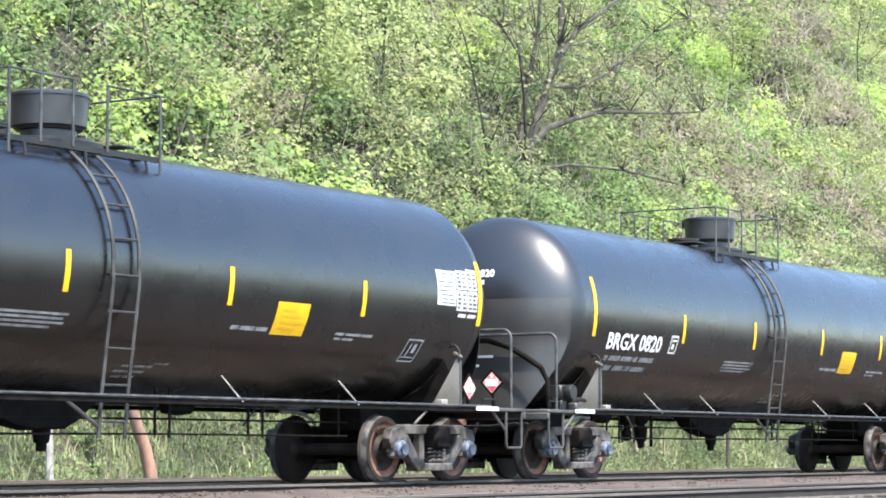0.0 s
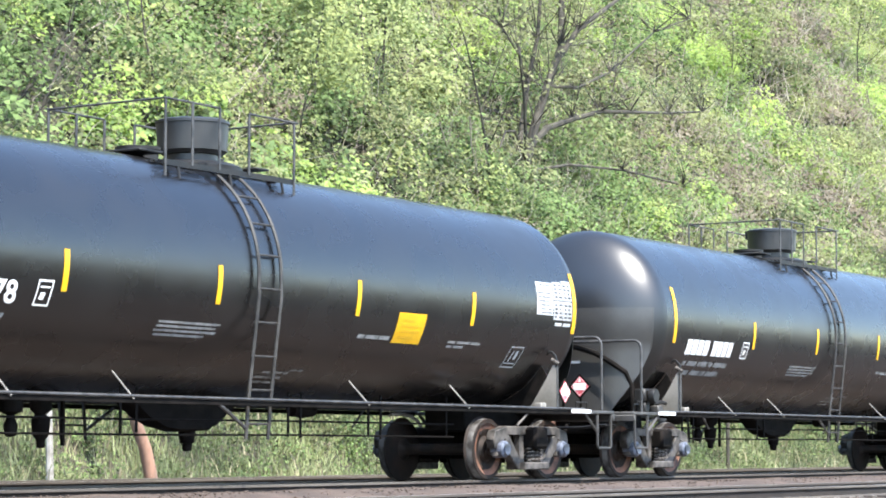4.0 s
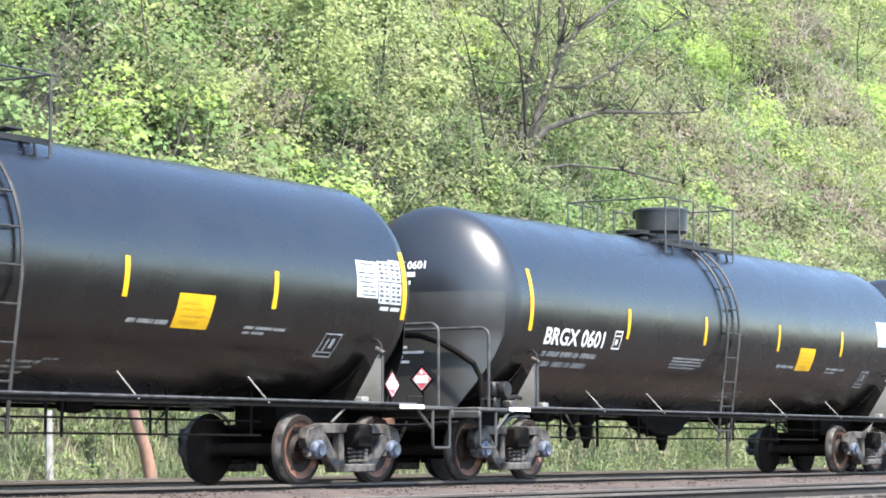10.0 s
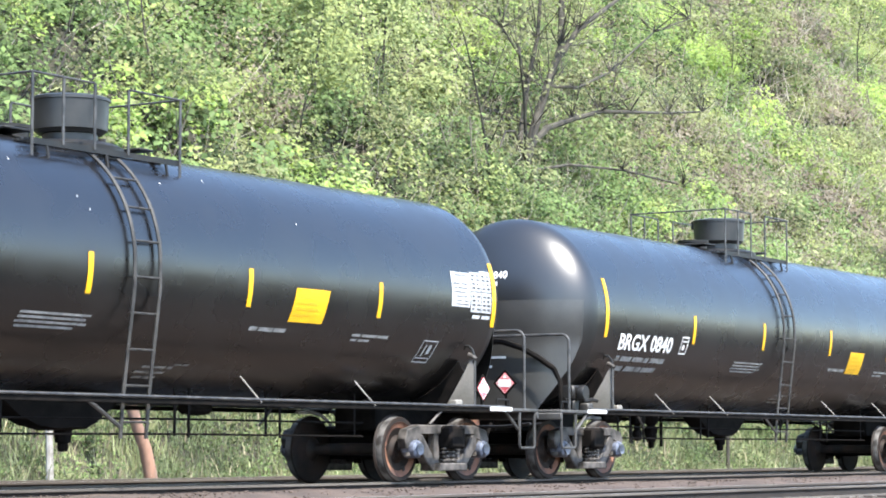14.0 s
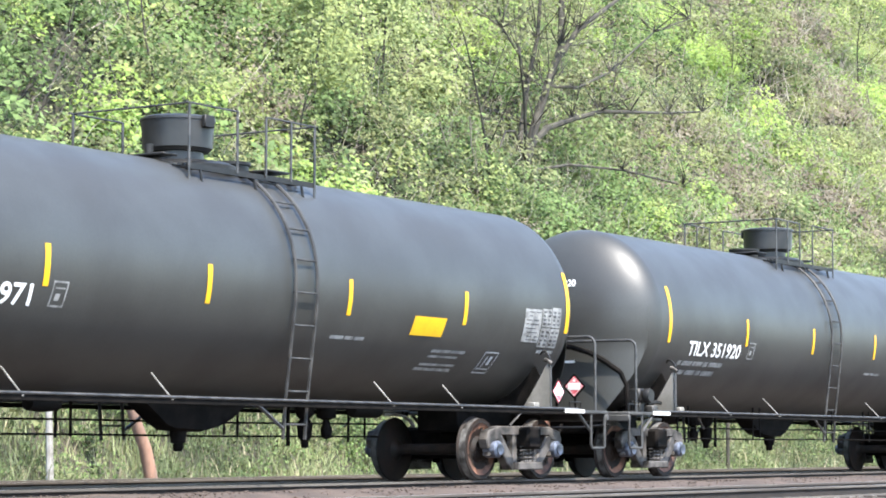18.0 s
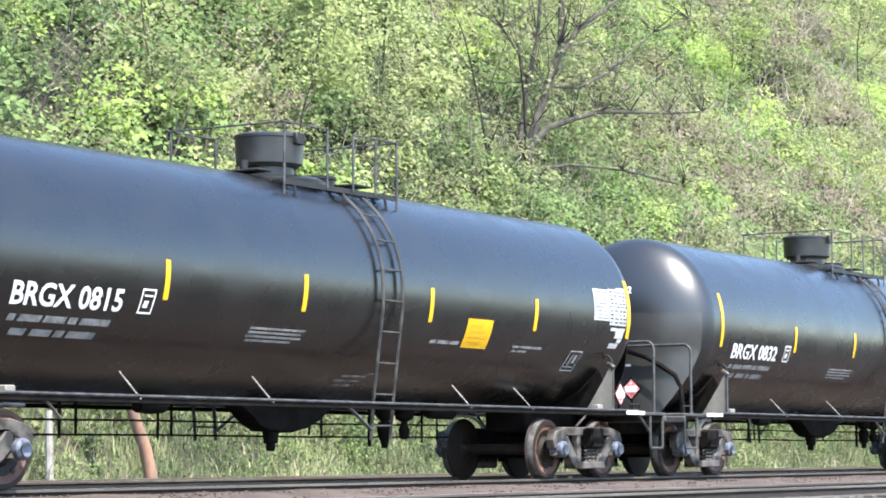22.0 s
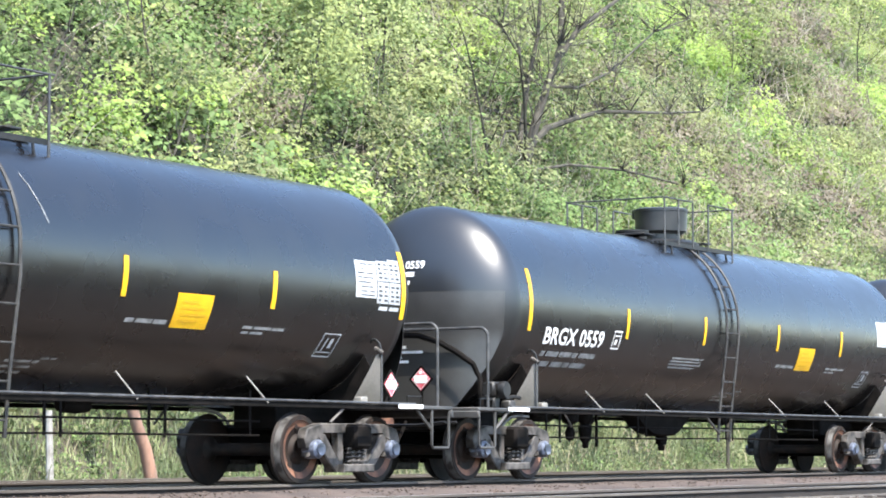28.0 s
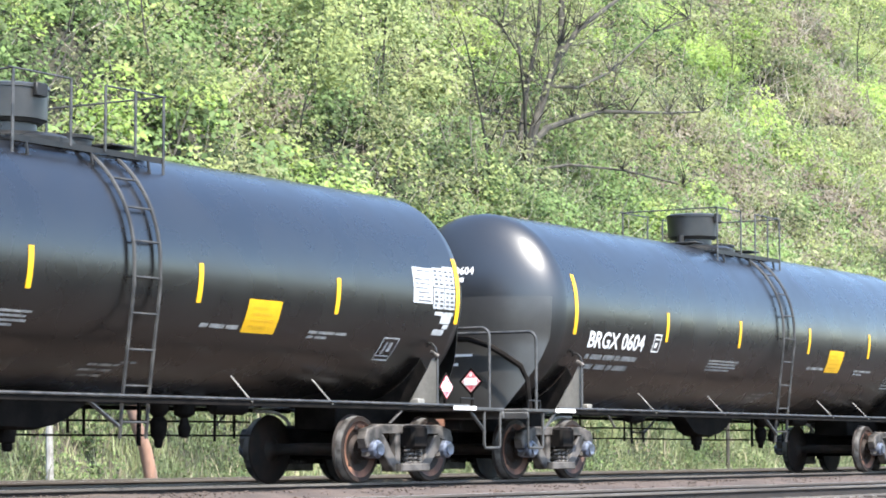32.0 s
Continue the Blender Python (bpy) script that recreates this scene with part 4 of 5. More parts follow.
def stones():
    rng = np.random.default_rng(3)
    n = 30000
    x = 12 + 60 * rng.random(n) ** 1.2
    y = rng.uniform(-6.2, 6.6, n)
    z = np.array([bed_z(v) for v in y]) + rng.uniform(-0.014, 0.008, n)
    s = rng.uniform(0.012, 0.026, n)
    base = np.array([(1, 0, 0), (-1, 0, 0), (0, 1, 0), (0, -1, 0), (0, 0, 1), (0, 0, -1)], float)
    jit = 1 + rng.uniform(-0.35, 0.35, (n, 6, 3))
    a = rng.uniform(0, 6.28, n)
    ca, sa = np.cos(a)[:, None], np.sin(a)[:, None]
    p = base[None] * jit * s[:, None, None]
    p = np.stack([p[..., 0] * ca - p[..., 1] * sa, p[..., 0] * sa + p[..., 1] * ca, p[..., 2] * 0.75], -1)
    p += np.stack([x, y, z], -1)[:, None]
    f = np.array([(0, 2, 4), (2, 1, 4), (1, 3, 4), (3, 0, 4), (2, 0, 5), (1, 2, 5), (3, 1, 5), (0, 3, 5)])
    soup("ballast_stones", p, f, M["stone"], "loose brown ballast stones round the tracks", "ballast")


def soup(name, p, f, material, label="", category="", parent=None, kind="stuff"):
    """Many alike pieces in one mesh: p is pieces x corners x 3, f the faces of one piece."""
    n, c = p.shape[0], p.shape[1]
    faces = (f[None] + (np.arange(n) * c)[:, None, None]).reshape(-1, f.shape[1])
    me = bpy.data.meshes.new(name)
    me.vertices.add(n * c)
    me.vertices.foreach_set("co", p.astype(np.float32).ravel())
    k = f.shape[1]
    me.loops.add(len(faces) * k)
    me.loops.foreach_set("vertex_index", faces.astype(np.int32).ravel())
    me.polygons.add(len(faces))
    me.polygons.foreach_set("loop_start", np.arange(0, len(faces) * k, k, dtype=np.int32))
    me.update(calc_edges=True)
    me.materials.append(material)
    ob = new(name, me)
    if parent is not None:
        ob.parent = parent
        if label:
            tagged(ob, label)
    else:
        tagged(ob, label, category, kind=kind)
    return ob


def leaf_cloud(centres, size, rng, up=0.5, facing=None):
    """Small pointed leaves at the centres, turned at random about the sun's direction or about their spray's own facing."""
    n = len(centres)
    nrm = rng.normal(size=(n, 3))
    nrm = nrm * 0.75 + np.array(SUN_DIR) * (0.6 + up) if facing is None else nrm * 0.36 + facing
    nrm /= np.linalg.norm(nrm, axis=1)[:, None]
    t = np.cross(nrm, rng.normal(size=(n, 3)))
    t /= np.linalg.norm(t, axis=1)[:, None]
    b = np.cross(nrm, t)
    s = size[:, None]
    w = rng.uniform(0.30, 0.48, (n, 1))
    drop = nrm * s * rng.uniform(-0.22, 0.05, (n, 1))
    return np.stack([centres - t * s * 0.5, centres + b * s * w + drop, centres + t * s * 0.5, centres - b * s * w + drop], 1)


LEAF_FACES = np.array([(0, 1, 2), (0, 2, 3)])


# what grows where on the hillside: centre x, y, reach, kind, weight
PATCHES = ((38.0, 16.0, 1.1, "deep", 2.5), (35.9, 14.2, 0.9, "deep", 1.5), (39.4, 15.7, 0.7, "lime", 14), (37.0, 15.4, 0.8, "green", 3), (41.0, 17.2, 1.0, "green", 2.5), (41.3, 14.9, 1.1, "yellow", 2.5), (43.5, 15.0, 1.3, "olive", 3), (44.6, 16.6, 1.3, "yellow", 1.8),
           (48.3, 17.5, 1.0, "dry", 3.5), (49.6, 19.2, 1.6, "green", 4), (46.4, 18.4, 1.3, "green", 2.5), (47.9, 16.6, 0.8, "yellow", 3), (46.2, 14.4, 0.7, "lime", 9), (45.4, 15.4, 0.9, "olive", 2), (52.8, 19.0, 1.8, "pale", 5), (55.5, 18.8, 1.8, "pale", 4.5),
           (51.2, 16.8, 1.1, "pale", 3), (58.4, 19.9, 1.6, "pale", 3), (54.0, 21.0, 1.8, "lime", 2), (47.6, 15.5, 0.7, "deep", 5), (49.9, 15.0, 1.0, "deep", 8), (53.3, 15.4, 1.2, "deep", 8), (53.5, 16.6, 0.9, "deep", 4), (54.2, 14.6, 1.1, "green", 3), (51.6, 14.4, 0.8, "deep", 6),
           (61.0, 18.6, 1.4, "green", 4), (65.0, 20.2, 1.8, "lime", 2.5), (60.6, 20.4, 1.4, "lime", 2), (57.2, 16.8, 1.2, "olive", 3), (62.5, 15.9, 1.4, "green", 3.5), (59.0, 15.2, 1.0, "deep", 3), (75.4, 23.0, 2.0, "lime", 2), (76.4, 20.9, 2.6, "olive", 3), (68.0, 19.0, 2.0, "olive", 2.5),
           (86.6, 23.4, 2.2, "lime", 14), (90.6, 24.6, 1.8, "lime", 12), (105.8, 23.8, 2.2, "lime", 12), (103.9, 27.2, 3.6, "dry", 5), (97.0, 27.0, 2.5, "dry", 2), (84.0, 19.9, 1.2, "deep", 8), (75.9, 16.9, 1.8, "dry", 4), (70.9, 16.8, 1.6, "dry", 3), (86.3, 17.3, 2.4, "dry", 3),
           (70.3, 17.8, 1.4, "green", 3), (121.0, 30.5, 4.0, "yellow", 3), (94.0, 21.6, 2.6, "olive", 3), (91.5, 19.6, 2.0, "yellow", 2.5), (80.0, 18.4, 1.6, "green", 2))


# hollows in the growth, their shade given by dark undergrowth leaves: centre x, y, reach
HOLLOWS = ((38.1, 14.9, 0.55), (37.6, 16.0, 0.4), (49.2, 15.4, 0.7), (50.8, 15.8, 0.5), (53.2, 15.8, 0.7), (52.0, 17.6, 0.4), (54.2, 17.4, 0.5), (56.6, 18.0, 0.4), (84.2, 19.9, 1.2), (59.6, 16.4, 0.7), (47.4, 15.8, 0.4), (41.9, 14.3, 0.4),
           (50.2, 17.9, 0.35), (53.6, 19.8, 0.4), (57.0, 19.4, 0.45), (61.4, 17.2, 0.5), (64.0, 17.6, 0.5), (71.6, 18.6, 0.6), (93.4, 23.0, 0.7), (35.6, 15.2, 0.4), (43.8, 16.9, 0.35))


def growth_kind(x, y, rng):
    far = x > 62
    w = {"yellow": 0.20, "green": 0.40, "deep": 0.10 if far else 0.18, "olive": 0.34 if far else 0.24, "dry": 0.16 if far else 0.03, "lime": 0.05, "pale": 0.03}
    for cx, cy, r, kind, g in PATCHES:
        w[kind] += g * math.exp(-((x - cx) ** 2 + (y - cy) ** 2) / (r * r))
    tot = sum(w.values())
    v = rng.random() * tot
    for k, a in w.items():
        v -= a
        if v <= 0:
            return k
    return "green"


def hillside_growth():
    rng = np.random.default_rng(11)
    cloud = {k: ([], [], []) for k in LEAF}
    sun_v = np.array(SUN_DIR)

    def put(kind, c, size, facing):
        cloud[kind][0].append(c), cloud[kind][1].append(size), cloud[kind][2].append(facing)

    n = 0
    while n < 4200:                                 # bushes: each a set of flat sprays that face their own way
        y = 9.6 + 34 * rng.random() ** 1.25
        d = y + 19
        x = d * rng.uniform(0.95, 2.85)
        if x > 150:
            continue
        n += 1
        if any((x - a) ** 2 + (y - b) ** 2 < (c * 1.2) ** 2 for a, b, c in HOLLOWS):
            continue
        kind = growth_kind(x, y, rng)
        dist = math.hypot(x, d)
        broad = kind == "pale" or (kind in ("green", "lime") and x < 50)
        r = rng.uniform(0.45, 1.15) * (1 + 0.006 * d)
        h = r * rng.uniform(0.7, 1.4)
        size = (0.080 + 0.00065 * dist) * rng.uniform(0.8, 1.25) * (1.45 if broad else 1.0)
        q = int(rng.integers(13, 24) * (r / 0.9) ** 1.6 * (0.55 if kind == "dry" else 1.0)) + 4
        v = rng.normal(size=(q, 3))
        v[:, 2] = np.abs(v[:, 2]) * 0.9 - 0.25
        v[:, 1] -= 0.25
        v /= np.linalg.norm(v, axis=1)[:, None]
        v *= rng.uniform(0.45, 1.0, (q, 1))
        face = v * 0.55 + sun_v * 0.75 + rng.normal(size=(q, 3)) * 0.28
        face /= np.linalg.norm(face, axis=1)[:, None]
        m = 8 if broad else 10
        k = np.repeat(np.arange(q), m)
        off = rng.normal(size=(q * m, 3)) * (0.16 + 0.05 * broad) * (0.7 + 0.006 * dist)
        off -= face[k] * (off * face[k]).sum(1)[:, None] * 0.75          # flatten each spray
        c = v[k] * np.array([r, r, h]) + off + np.array([x, y, float(ground_z(x, y)) + h * 0.7])
        put(kind, c, size * rng.uniform(0.6, 1.2, q * m), face[k])
    m = 70000                                       # low undergrowth over all the slope, its dark colour the shade between bushes
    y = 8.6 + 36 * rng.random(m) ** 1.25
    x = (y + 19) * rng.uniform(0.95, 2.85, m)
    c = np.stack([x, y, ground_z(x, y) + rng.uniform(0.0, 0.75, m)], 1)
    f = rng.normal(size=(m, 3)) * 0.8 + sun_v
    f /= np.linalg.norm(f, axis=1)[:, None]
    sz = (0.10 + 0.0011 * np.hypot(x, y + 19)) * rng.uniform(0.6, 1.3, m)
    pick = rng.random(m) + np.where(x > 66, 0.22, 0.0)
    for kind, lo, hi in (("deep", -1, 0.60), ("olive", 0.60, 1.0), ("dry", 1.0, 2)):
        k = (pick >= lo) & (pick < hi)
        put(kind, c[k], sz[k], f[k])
    for _ in range(640):                            # low weeds along the foot of the hill
        y = 7.3 + 3.2 * rng.random() ** 0.8
        x = (y + 19) * rng.uniform(0.97, 2.75)
        # behind the leaning trunk mostly dark leaves, as colour for the shaded patch
        kind = ("green", "olive", "green", "deep", "deep", "deep")[rng.integers(0, 6)] if not 31 < x < 35.5 else ("deep", "deep", "green")[rng.integers(0, 3)]
        r = rng.uniform(0.2, 0.6)
        m = int(80 * r / 0.3)
        c = rng.normal(size=(m, 3)) * np.array([r * 0.6, r * 0.6, r * 0.45]) + np.array([x, y, float(ground_z(x, y)) + r * 0.8])
        f = rng.normal(size=(m, 3)) * 0.5 + sun_v
        put(kind, c, 0.062 * rng.uniform(0.5, 1.4, m), f / np.linalg.norm(f, axis=1)[:, None])
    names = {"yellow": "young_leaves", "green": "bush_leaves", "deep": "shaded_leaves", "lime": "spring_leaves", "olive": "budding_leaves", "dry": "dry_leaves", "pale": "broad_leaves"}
    texts = {"yellow": "bright yellow-green young leaves on the hillside", "green": "fresh green undergrowth on the hillside", "lime": "light spring green leaves on the hillside", "deep": "deep green leaves of hillside bushes and of undergrowth darkened as shade",
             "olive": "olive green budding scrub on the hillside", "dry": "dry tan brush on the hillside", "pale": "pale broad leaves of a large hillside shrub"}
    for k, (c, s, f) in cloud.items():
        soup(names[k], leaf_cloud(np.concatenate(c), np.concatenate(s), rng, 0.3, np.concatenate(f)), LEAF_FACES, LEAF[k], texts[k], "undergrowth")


def sticks(name, a, b, r, material, label, category, bend=0.12, seed=1, parent=None):
    """Thin crooked twigs from a to b, three-sided, of two joints."""
    rng = np.random.default_rng(seed)
    n = len(a)
    mid = (a + b) / 2 + rng.normal(size=(n, 3)) * bend * np.linalg.norm(b - a, axis=1)[:, None]
    d = b - a
    d /= np.linalg.norm(d, axis=1)[:, None]
    u = np.cross(d, np.array([0.3, 0.5, 0.81]))
    u /= np.linalg.norm(u, axis=1)[:, None] + 1e-6
    v = np.cross(d, u)
    rows = []
    for p, f in ((a, 1.0), (mid, 0.7), (b, 0.25)):
        for k in range(3):
            t = k * 2.094
            rows.append(p + (u * math.cos(t) + v * math.sin(t)) * (r * f)[:, None])
    p = np.stack(rows, 1)
    f = np.array([(0, 1, 4, 3), (1, 2, 5, 4), (2, 0, 3, 5), (3, 4, 7, 6), (4, 5, 8, 7), (5, 3, 6, 8)])
    return soup(name, p, f, material, label, category, parent)


def brush_twigs():
    rng = np.random.default_rng(21)
    n = 15000
    y = 9.4 + 32 * rng.random(n) ** 1.2
    x = (y + 19) * (0.97 + 1.83 * rng.random(n) ** 0.55)
    dist = np.hypot(x, y + 19)
    a = np.stack([x, y, ground_z(x, y) + rng.uniform(-0.1, 1.4, n)], 1)
    d = rng.normal(size=(n, 3)) * np.array([0.5, 0.5, 0.25]) + np.array([0, -0.15, 0.75])
    b = a + d * rng.uniform(0.4, 2.1, (n, 1))
    sticks("brush_twigs", a, b, rng.uniform(0.004, 0.011, n) * (0.6 + dist / 80), M["twig"], "pale bare twigs and stems over the hillside", "brush", seed=4)


def limb(bm, pts, r0, r1, n=7):
    tube(bm, pts, r0, n, r1)


def grow(bm, start, direction, length, r, depth, rng, tips, bend=0.25):
    p, d = Vector(start), Vector(direction).normalized()
    pts = [p.copy()]
    steps = 5
    for i in range(steps):
        d = (d + Vector((rng.uniform(-1, 1), rng.uniform(-1, 1), rng.uniform(-0.6, 1))) * bend * 0.5).normalized()
        p = p + d * (length / steps)
        pts.append(p.copy())
        if depth > 0 and i >= 1 and rng.random() < 0.85:
            side = Vector((rng.uniform(-1, 1), rng.uniform(-1, 1), rng.uniform(0.0, 0.8))).normalized()
            grow(bm, p, (d * 0.5 + side * 0.8), length * rng.uniform(0.4, 0.62), r * 0.45 * (1 - i / (steps + 3)), depth - 1, rng, tips, bend)
    limb(bm, pts, r, r * 0.35, 6 if depth > 0 else 4)
    tips.append(pts[-1])
    tips.append(pts[-2])


def tree(x, y, height, lean, seed, kind, leaves=2500, r=0.13, spread=0.55, leaf_size=0.13, label=""):
    rng = random.Random(seed)
    nr = np.random.default_rng(seed)
    z = float(ground_z(x, y)) - 0.2
    t = holder("tree", at=pose(x, y, z))
    bm, tips = bm_new(), []
    grow(bm, (0, 0, 0), (lean[0], lean[1], 1.0), height, r, 3, rng, tips, 0.28)
    part("trunk", bm, M["bark"], t, "crooked gray-brown trunk with bare limbs")
    if leaves:
        c = np.array([tuple(p) for p in tips])
        k = nr.integers(0, len(c), leaves)
        pos = c[k] + nr.normal(size=(leaves, 3)) * np.array([spread * 0.6, spread * 0.6, spread * 0.16])
        soup("crown", leaf_cloud(pos, leaf_size * nr.uniform(0.6, 1.4, leaves), nr), LEAF_FACES, LEAF[kind], "", "", t)
    tagged(t, label or "slender hillside tree with sparse young leaves", "tree", "trees on the hillside")
    return t


def big_tree():
    """The bare tree with a forked trunk and a long level limb."""
    rng = random.Random(8)
    x0, y0 = 57.7, 14.9
    z0 = float(ground_z(x0, y0)) - 0.3
    t = holder("tree", at=pose(x0, y0, z0))
    bm, tips = bm_new(), []
    W = lambda x, z, dy=0.0: (x - x0, dy, z - z0)
    main = [W(57.8, z0), W(58.1, 8.5), W(58.7, 9.8), W(59.4, 11.0), W(60.3, 12.4), W(60.7, 13.9, 0.2), W(60.9, 15.6, 0.4)]
    limb(bm, main, 0.165, 0.08, 9)
    second = [W(58.2, 8.6, 0.3), W(58.5, 9.9, 0.3), W(59.0, 11.2, 0.4), W(59.6, 12.6, 0.4), W(59.8, 14.2, 0.4)]
    limb(bm, second, 0.10, 0.05, 7)
    fork = [W(59.5, 11.2), W(59.9, 11.8), W(61.0, 13.0, -0.2), W(63.4, 14.3, -0.3), W(65.0, 15.4, -0.3)]
    limb(bm, fork, 0.12, 0.04, 7)
    side = [W(58.4, 9.2), W(59.1, 9.8, -0.2), W(60.4, 10.2, -0.3), W(61.9, 10.6, -0.4), W(63.7, 10.8, -0.5), W(66.4, 11.1, -0.4), W(69.2, 11.5, -0.3)]
    limb(bm, side, 0.11, 0.025, 7)
    right = [W(59.6, 11.1), W(60.8, 11.2, -0.3), W(62.6, 11.9, -0.4), W(65.6, 13.6, -0.4), W(68.1, 14.4, -0.4)]
    limb(bm, right, 0.055, 0.02, 6)
    low = [W(58.0, 8.4), W(60.0, 8.8, -0.4), W(62.8, 8.9, -0.7), W(66.7, 8.8, -0.8)]
    limb(bm, low, 0.05, 0.025, 6)
    left = [W(58.2, 9.0), W(57.6, 10.5, -0.3), W(57.0, 11.6, -0.5), W(56.2, 12.3, -0.4), W(55.8, 13.4, -0.4)]
    limb(bm, left, 0.055, 0.025, 6)
    hook = [W(57.8, 8.5, -0.3), W(57.3, 9.0, -0.4), W(56.7, 9.4, -0.5), W(56.2, 9.35, -0.5), W(55.8, 8.7, -0.5)]
    limb(bm, hook, 0.05, 0.03, 6)
    for line, q in ((main, 2.4), (second, 2.0), (side, 1.2), (fork, 2.2), (right, 1.6), (left, 1.5), (low, 0.8)):
        for p in line[2:]:
            for _ in range(8):
                d = Vector((rng.uniform(-1, 1), rng.uniform(-0.7, 0.7), rng.uniform(0.0, 1)))
                grow(bm, p, d, q * rng.uniform(0.35, 1.2), 0.022, 1, rng, tips, 0.34)
    part("trunk", bm, M["bark"], t, "gray-brown forked trunk with long bare limbs")
    nr = np.random.default_rng(8)
    c = np.array([tuple(p) for p in tips])
    k = nr.integers(0, len(c), 2600)
    soup("crown", leaf_cloud(c[k] + nr.normal(size=(2600, 3)) * 0.3, 0.12 * nr.uniform(0.6, 1.4, 2600), nr), LEAF_FACES, LEAF["olive"], "", "", t)
    tagged(t, "large nearly bare tree with a forked gray trunk on the hillside", "tree", "trees on the hillside")


def trees():
    big_tree()
    rows = ((36.4, 14.6, 3.6, (0.5, 0), 31, "deep", 300), (37.2, 15.6, 3.4, (0.7, 0), 30, "green", 300), (40.9, 14.3, 2.4, (0.45, 0), 32, "olive", 120), (42.4, 15.6, 4.2, (-0.1, 0), 33, "olive", 900), (46.4, 14.9, 3.4, (0.35, 0), 34, "yellow", 900),
            (47.6, 14.9, 2.8, (0.55, 0), 51, "green", 150), (49.5, 16.2, 4.6, (0.0, 0), 35, "yellow", 1600), (52.6, 16.6, 5.0, (0.1, 0), 36, "pale", 2000), (54.6, 17.6, 5.2, (-0.1, 0), 37, "pale", 1800), (44.0, 18.0, 4.6, (0.1, 0), 38, "green", 1500),
            (55.9, 14.6, 5.5, (-0.12, 0), 39, "olive", 260), (64.5, 17.0, 4.0, (0.15, 0), 40, "olive", 800), (69.0, 18.0, 4.0, (-0.1, 0), 41, "green", 1000), (76.0, 20.0, 4.0, (0.1, 0), 42, "olive", 900),
            (88.0, 22.5, 4.0, (0.1, 0), 44, "olive", 1200), (93.0, 24.0, 3.5, (0.2, 0), 45, "lime", 1800), (108.0, 25.0, 5.0, (0.1, 0), 47, "yellow", 1300),
            (72.0, 24.0, 5.0, (0.1, 0), 48, "green", 1300), (62.0, 22.0, 5.0, (0.0, 0), 49, "yellow", 1500), (112.0, 30.0, 5.0, (0.2, 0), 50, "dry", 600))
    for x, y, h, lean, seed, kind, n in rows:
        tree(x, y, h, lean, seed, kind, n, r=0.022 + 0.006 * h, leaf_size=0.085 + 0.0008 * x)


def fallen_branches():
    """Pale dead branches that lie over the growth: points along x and height, and the y of each."""
    rows = ((26.2, (101.4, 19.3), (103.7, 20.1), (107.0, 21.9)), (25.4, (98.9, 17.9), (101.8, 19.0)), (24.1, (101.4, 16.9), (103.9, 17.8), (105.8, 18.8)), (19.0, (86.0, 13.8), (86.7, 13.2), (87.8, 12.5)),
            (16.6, (41.0, 10.1), (41.6, 10.4), (42.3, 10.8)), (17.4, (47.4, 10.0), (47.9, 10.4), (48.5, 10.8)), (14.2, (52.3, 9.1), (52.8, 8.5), (53.4, 7.8)), (14.0, (53.5, 9.4), (53.8, 8.7), (54.3, 7.7)), (20.4, (98.0, 16.4), (98.9, 14.4)))
    for k, (y, *pts) in enumerate(rows):
        rng = random.Random(60 + k)
        b = holder("fallen_branch", at=pose(pts[0][0], y, pts[0][1]))
        p = [Vector((x - pts[0][0], rng.uniform(-0.1, 0.1), z - pts[0][1])) for x, z in pts]
        r = 0.018 + 0.00032 * y * y / 10
        part("stem", tube(bm_new(), p, r, 6, r * 0.4), M["bough"], b)
        for q in range(4):
            a = p[0].lerp(p[-1], 0.2 + 0.2 * q)
            part("twig", tube(bm_new(), [a, a + Vector((rng.uniform(-0.7, 0.7), rng.uniform(-0.5, 0), rng.uniform(0.1, 0.9)))], r * 0.4, 4, r * 0.15), M["bough"], b)
        tagged(b, "pale dead branch lying in the hillside growth", "branch", "fallen branches")


def verge():
    """Grass and weeds between the track and the foot of the hill."""
    rng = np.random.default_rng(17)
    for key, n, label in (("grass", 60000, "lush green grass and weeds beside the track"), ("hay", 7000, "dry straw-coloured grass beside the track")):
        y = 6.75 + 6.2 * rng.random(n) ** 1.3
        x = (y + 19) * rng.uniform(0.97, 2.75, n)
        clump = 0.55 + 0.6 * np.sin(x * 1.9 + 2 * np.sin(y * 1.7) + (1.5 if key == "hay" else 0.0)) * np.cos(y * 2.3 + x * 0.4)
        clump = np.clip(clump, 0.0, 1.2)
        h = rng.uniform(0.15, 0.62, n) * (0.4 + clump) * (1.0 if key == "grass" else 1.15)
        p0 = np.stack([x, y, ground_z(x, y) - 0.03], 1)
        a = rng.uniform(0, 6.28, n)
        side = np.stack([np.cos(a), np.sin(a), 0 * a], 1) * (rng.uniform(0.005, 0.014, n) * (0.6 + x / 60))[:, None]
        lean = np.stack([rng.normal(size=n) * 0.22, rng.normal(size=n) * 0.22, np.ones(n)], 1)
        mid = p0 + lean * (h * 0.55)[:, None]
        tip = p0 + lean * np.array([1.5, 1.5, 1.0]) * h[:, None]
        p = np.stack([p0 - side, p0 + side, mid + side * 0.8, mid - side * 0.8, tip], 1)
        soup("verge_" + key, p, np.array([(0, 1, 2), (0, 2, 3), (3, 2, 4)]), GRASS[key], label, "grass")


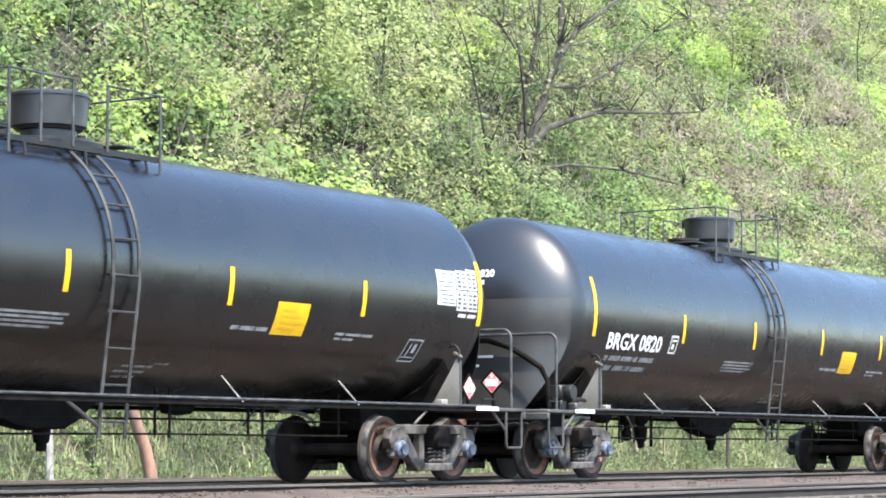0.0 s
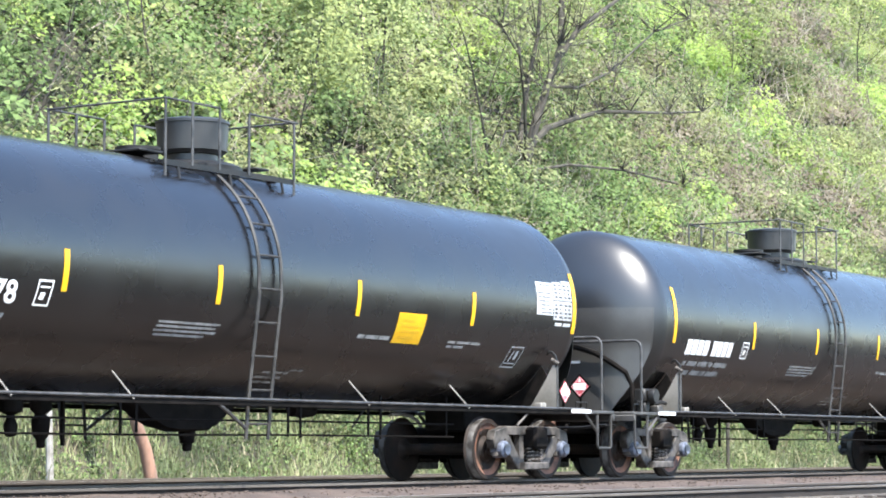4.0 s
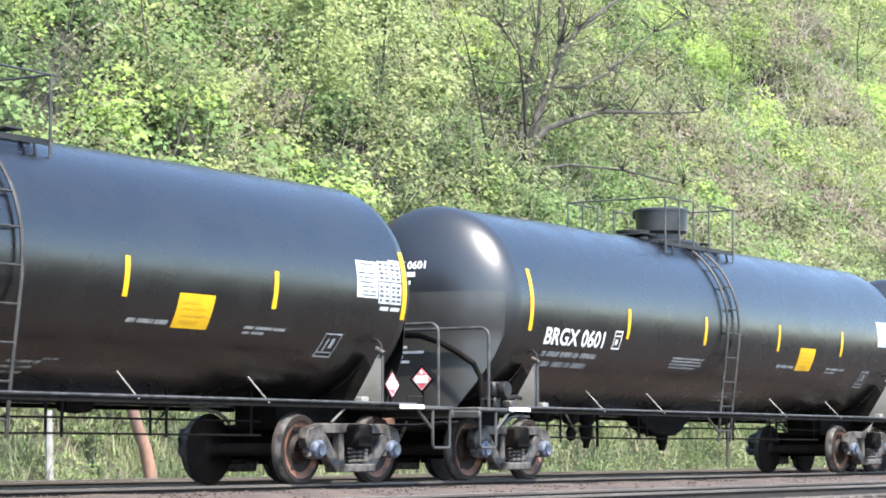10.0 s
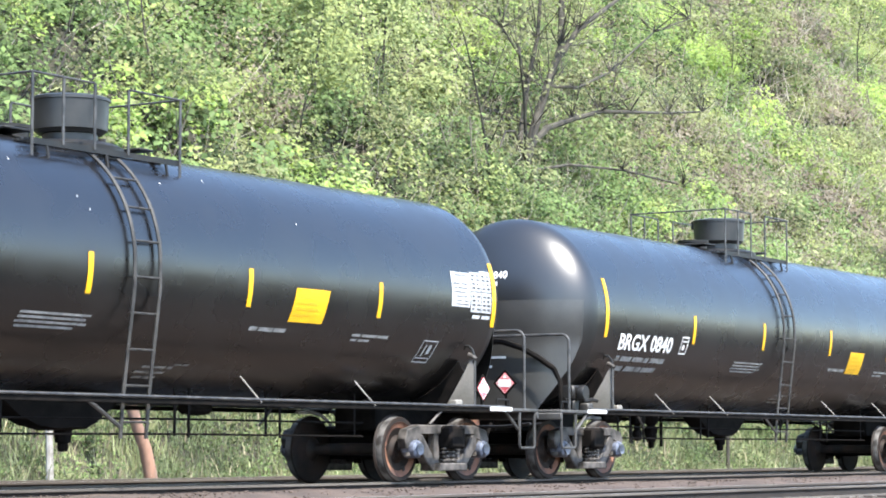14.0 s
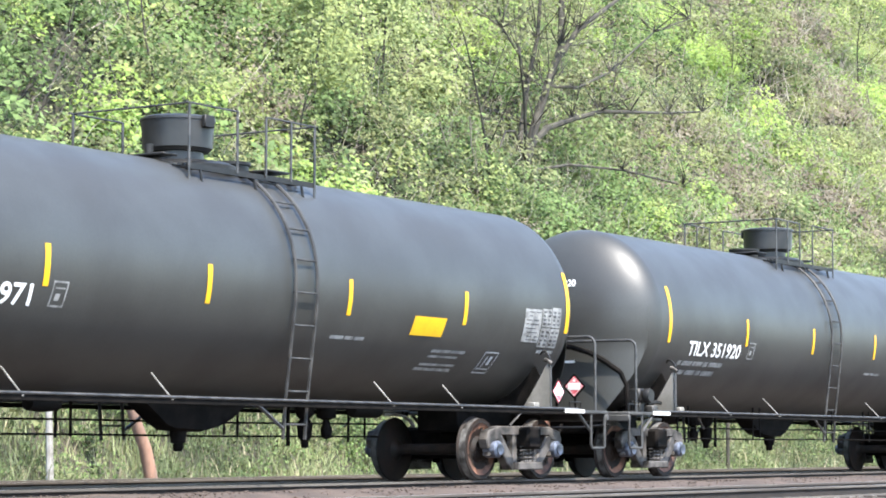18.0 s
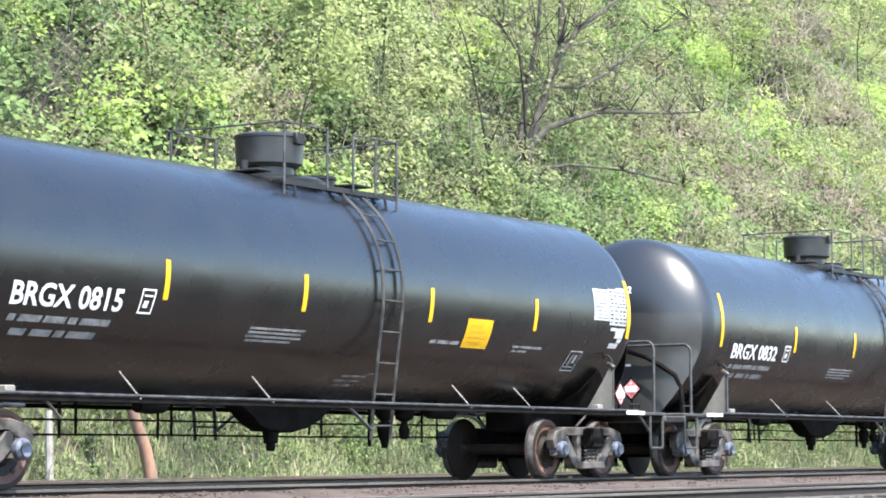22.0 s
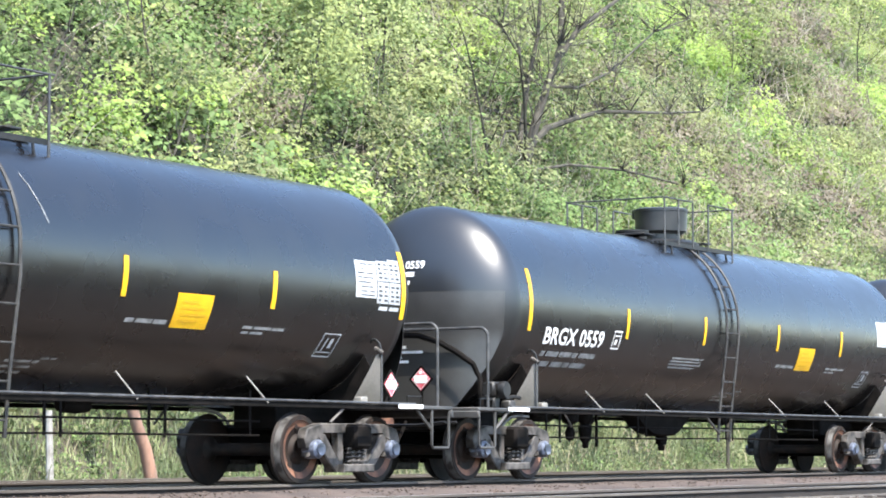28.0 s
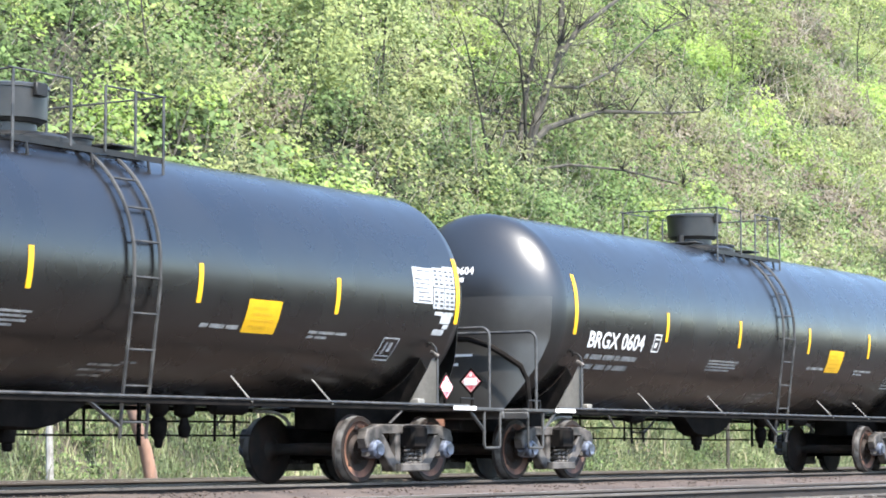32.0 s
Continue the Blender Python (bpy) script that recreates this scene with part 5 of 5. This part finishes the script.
def verge_posts():
    bm = tube(bm_new(), [(0.08, 0, -0.75), (-0.10, 0, 0.04), (-0.25, 0, 0.48), (-0.46, 0, 0.84), (-0.60, 0, 1.15), (-0.72, 0.05, 1.9), (-0.8, 0.1, 2.7)], 0.125, 10, 0.09)
    t = part("leaning_trunk", bm, M["post"], None, at=pose(31.94, 7.1, 0.0))
    tagged(t, "leaning reddish bare trunk in the grass behind the track", "trunk")
    bm = tube(bm_new(), [(0.03, 0, -0.2), (0.01, 0, 0.6), (-0.03, 0, 1.6)], 0.075, 8, 0.055)
    t = part("marker_post", bm, M["palepost"], None, at=pose(29.25, 7.1, -0.5))
    tagged(t, "pale weathered post in the grass behind the track", "post")
    bm = tube(bm_new(), [(0, 0, -0.2), (0.02, 0, 1.9)], 0.05, 8)
    t = part("marker_post", bm, M["bark"], None, at=pose(55.0, 7.1, -0.5))
    tagged(t, "dark wooden post in the grass behind the track", "post")


for _num in NUMBERS:
    if _num:
        typeset(("TILX " if len(_num) == 6 else "BRGX ") + _num)
build_ground()
stones()
hillside_growth()
brush_twigs()
trees()
fallen_branches()
verge()
verge_posts()
CARS = build_train()


# ================= motion =================
V0, ACC, JERK = 13.0872, 0.1246, 0.0129
X_REF, T_REF = 32.130, 9.0      # centre of the car with index 0 at that time


def run(t):
    k = min(1.0, max(0.0, (t - 5.8) / 0.1))
    return V0 * t + ACC * (t - 16) ** 2 / 20 + JERK * (t - 16) ** 3 / 400 + 0.47 * (1 - k)      # a short check as the slack runs out


def slack(i):
    """How far the draft gear lets each car stand from the even pitch."""
    return float(np.interp(i, [-3, 1, 5, 8, 16], [0.02, 0.05, 0.08, 0.14, 0.2]))


def car_x(i, t):
    return X_REF + i * PITCH_L + slack(i) - (run(t) - run(T_REF))


def motions():
    for k, car in enumerate(CARS):
        i = FIRST + k
        turn = 180 if k in TURNED else 0
        walk(car, [(t, pose(car_x(i, t), 0, 0, 0, 0, turn)) for t in sorted({*np.linspace(0, CLIP, 17).tolist(), 4.5, 5.0, 5.3, 5.5, 5.6, 5.7, 5.8, 5.9, 6.1, 6.2, 6.3, 6.5, 7.0, 7.5})])
        near = [f / FPS for f in range(int(CLIP * FPS) + 1) if -2 < car_x(i, f / FPS) < 80]
        times = sorted({0.0, CLIP, *near})
        for ws in [o for o in car.children_recursive if o.name.startswith("wheelset")]:
            x = WB if ws.location.x > 0 else -WB
            rows, lo, hi = [], near[0] if near else 0.0, near[-1] if near else 0.0
            for t in times:
                s = run(min(max(t, lo), hi))
                rows.append((t, pose(x, 0, WR, 0, math.degrees(s / WR) * (1 if turn else -1), 0)))
            walk(ws, rows)


motions()
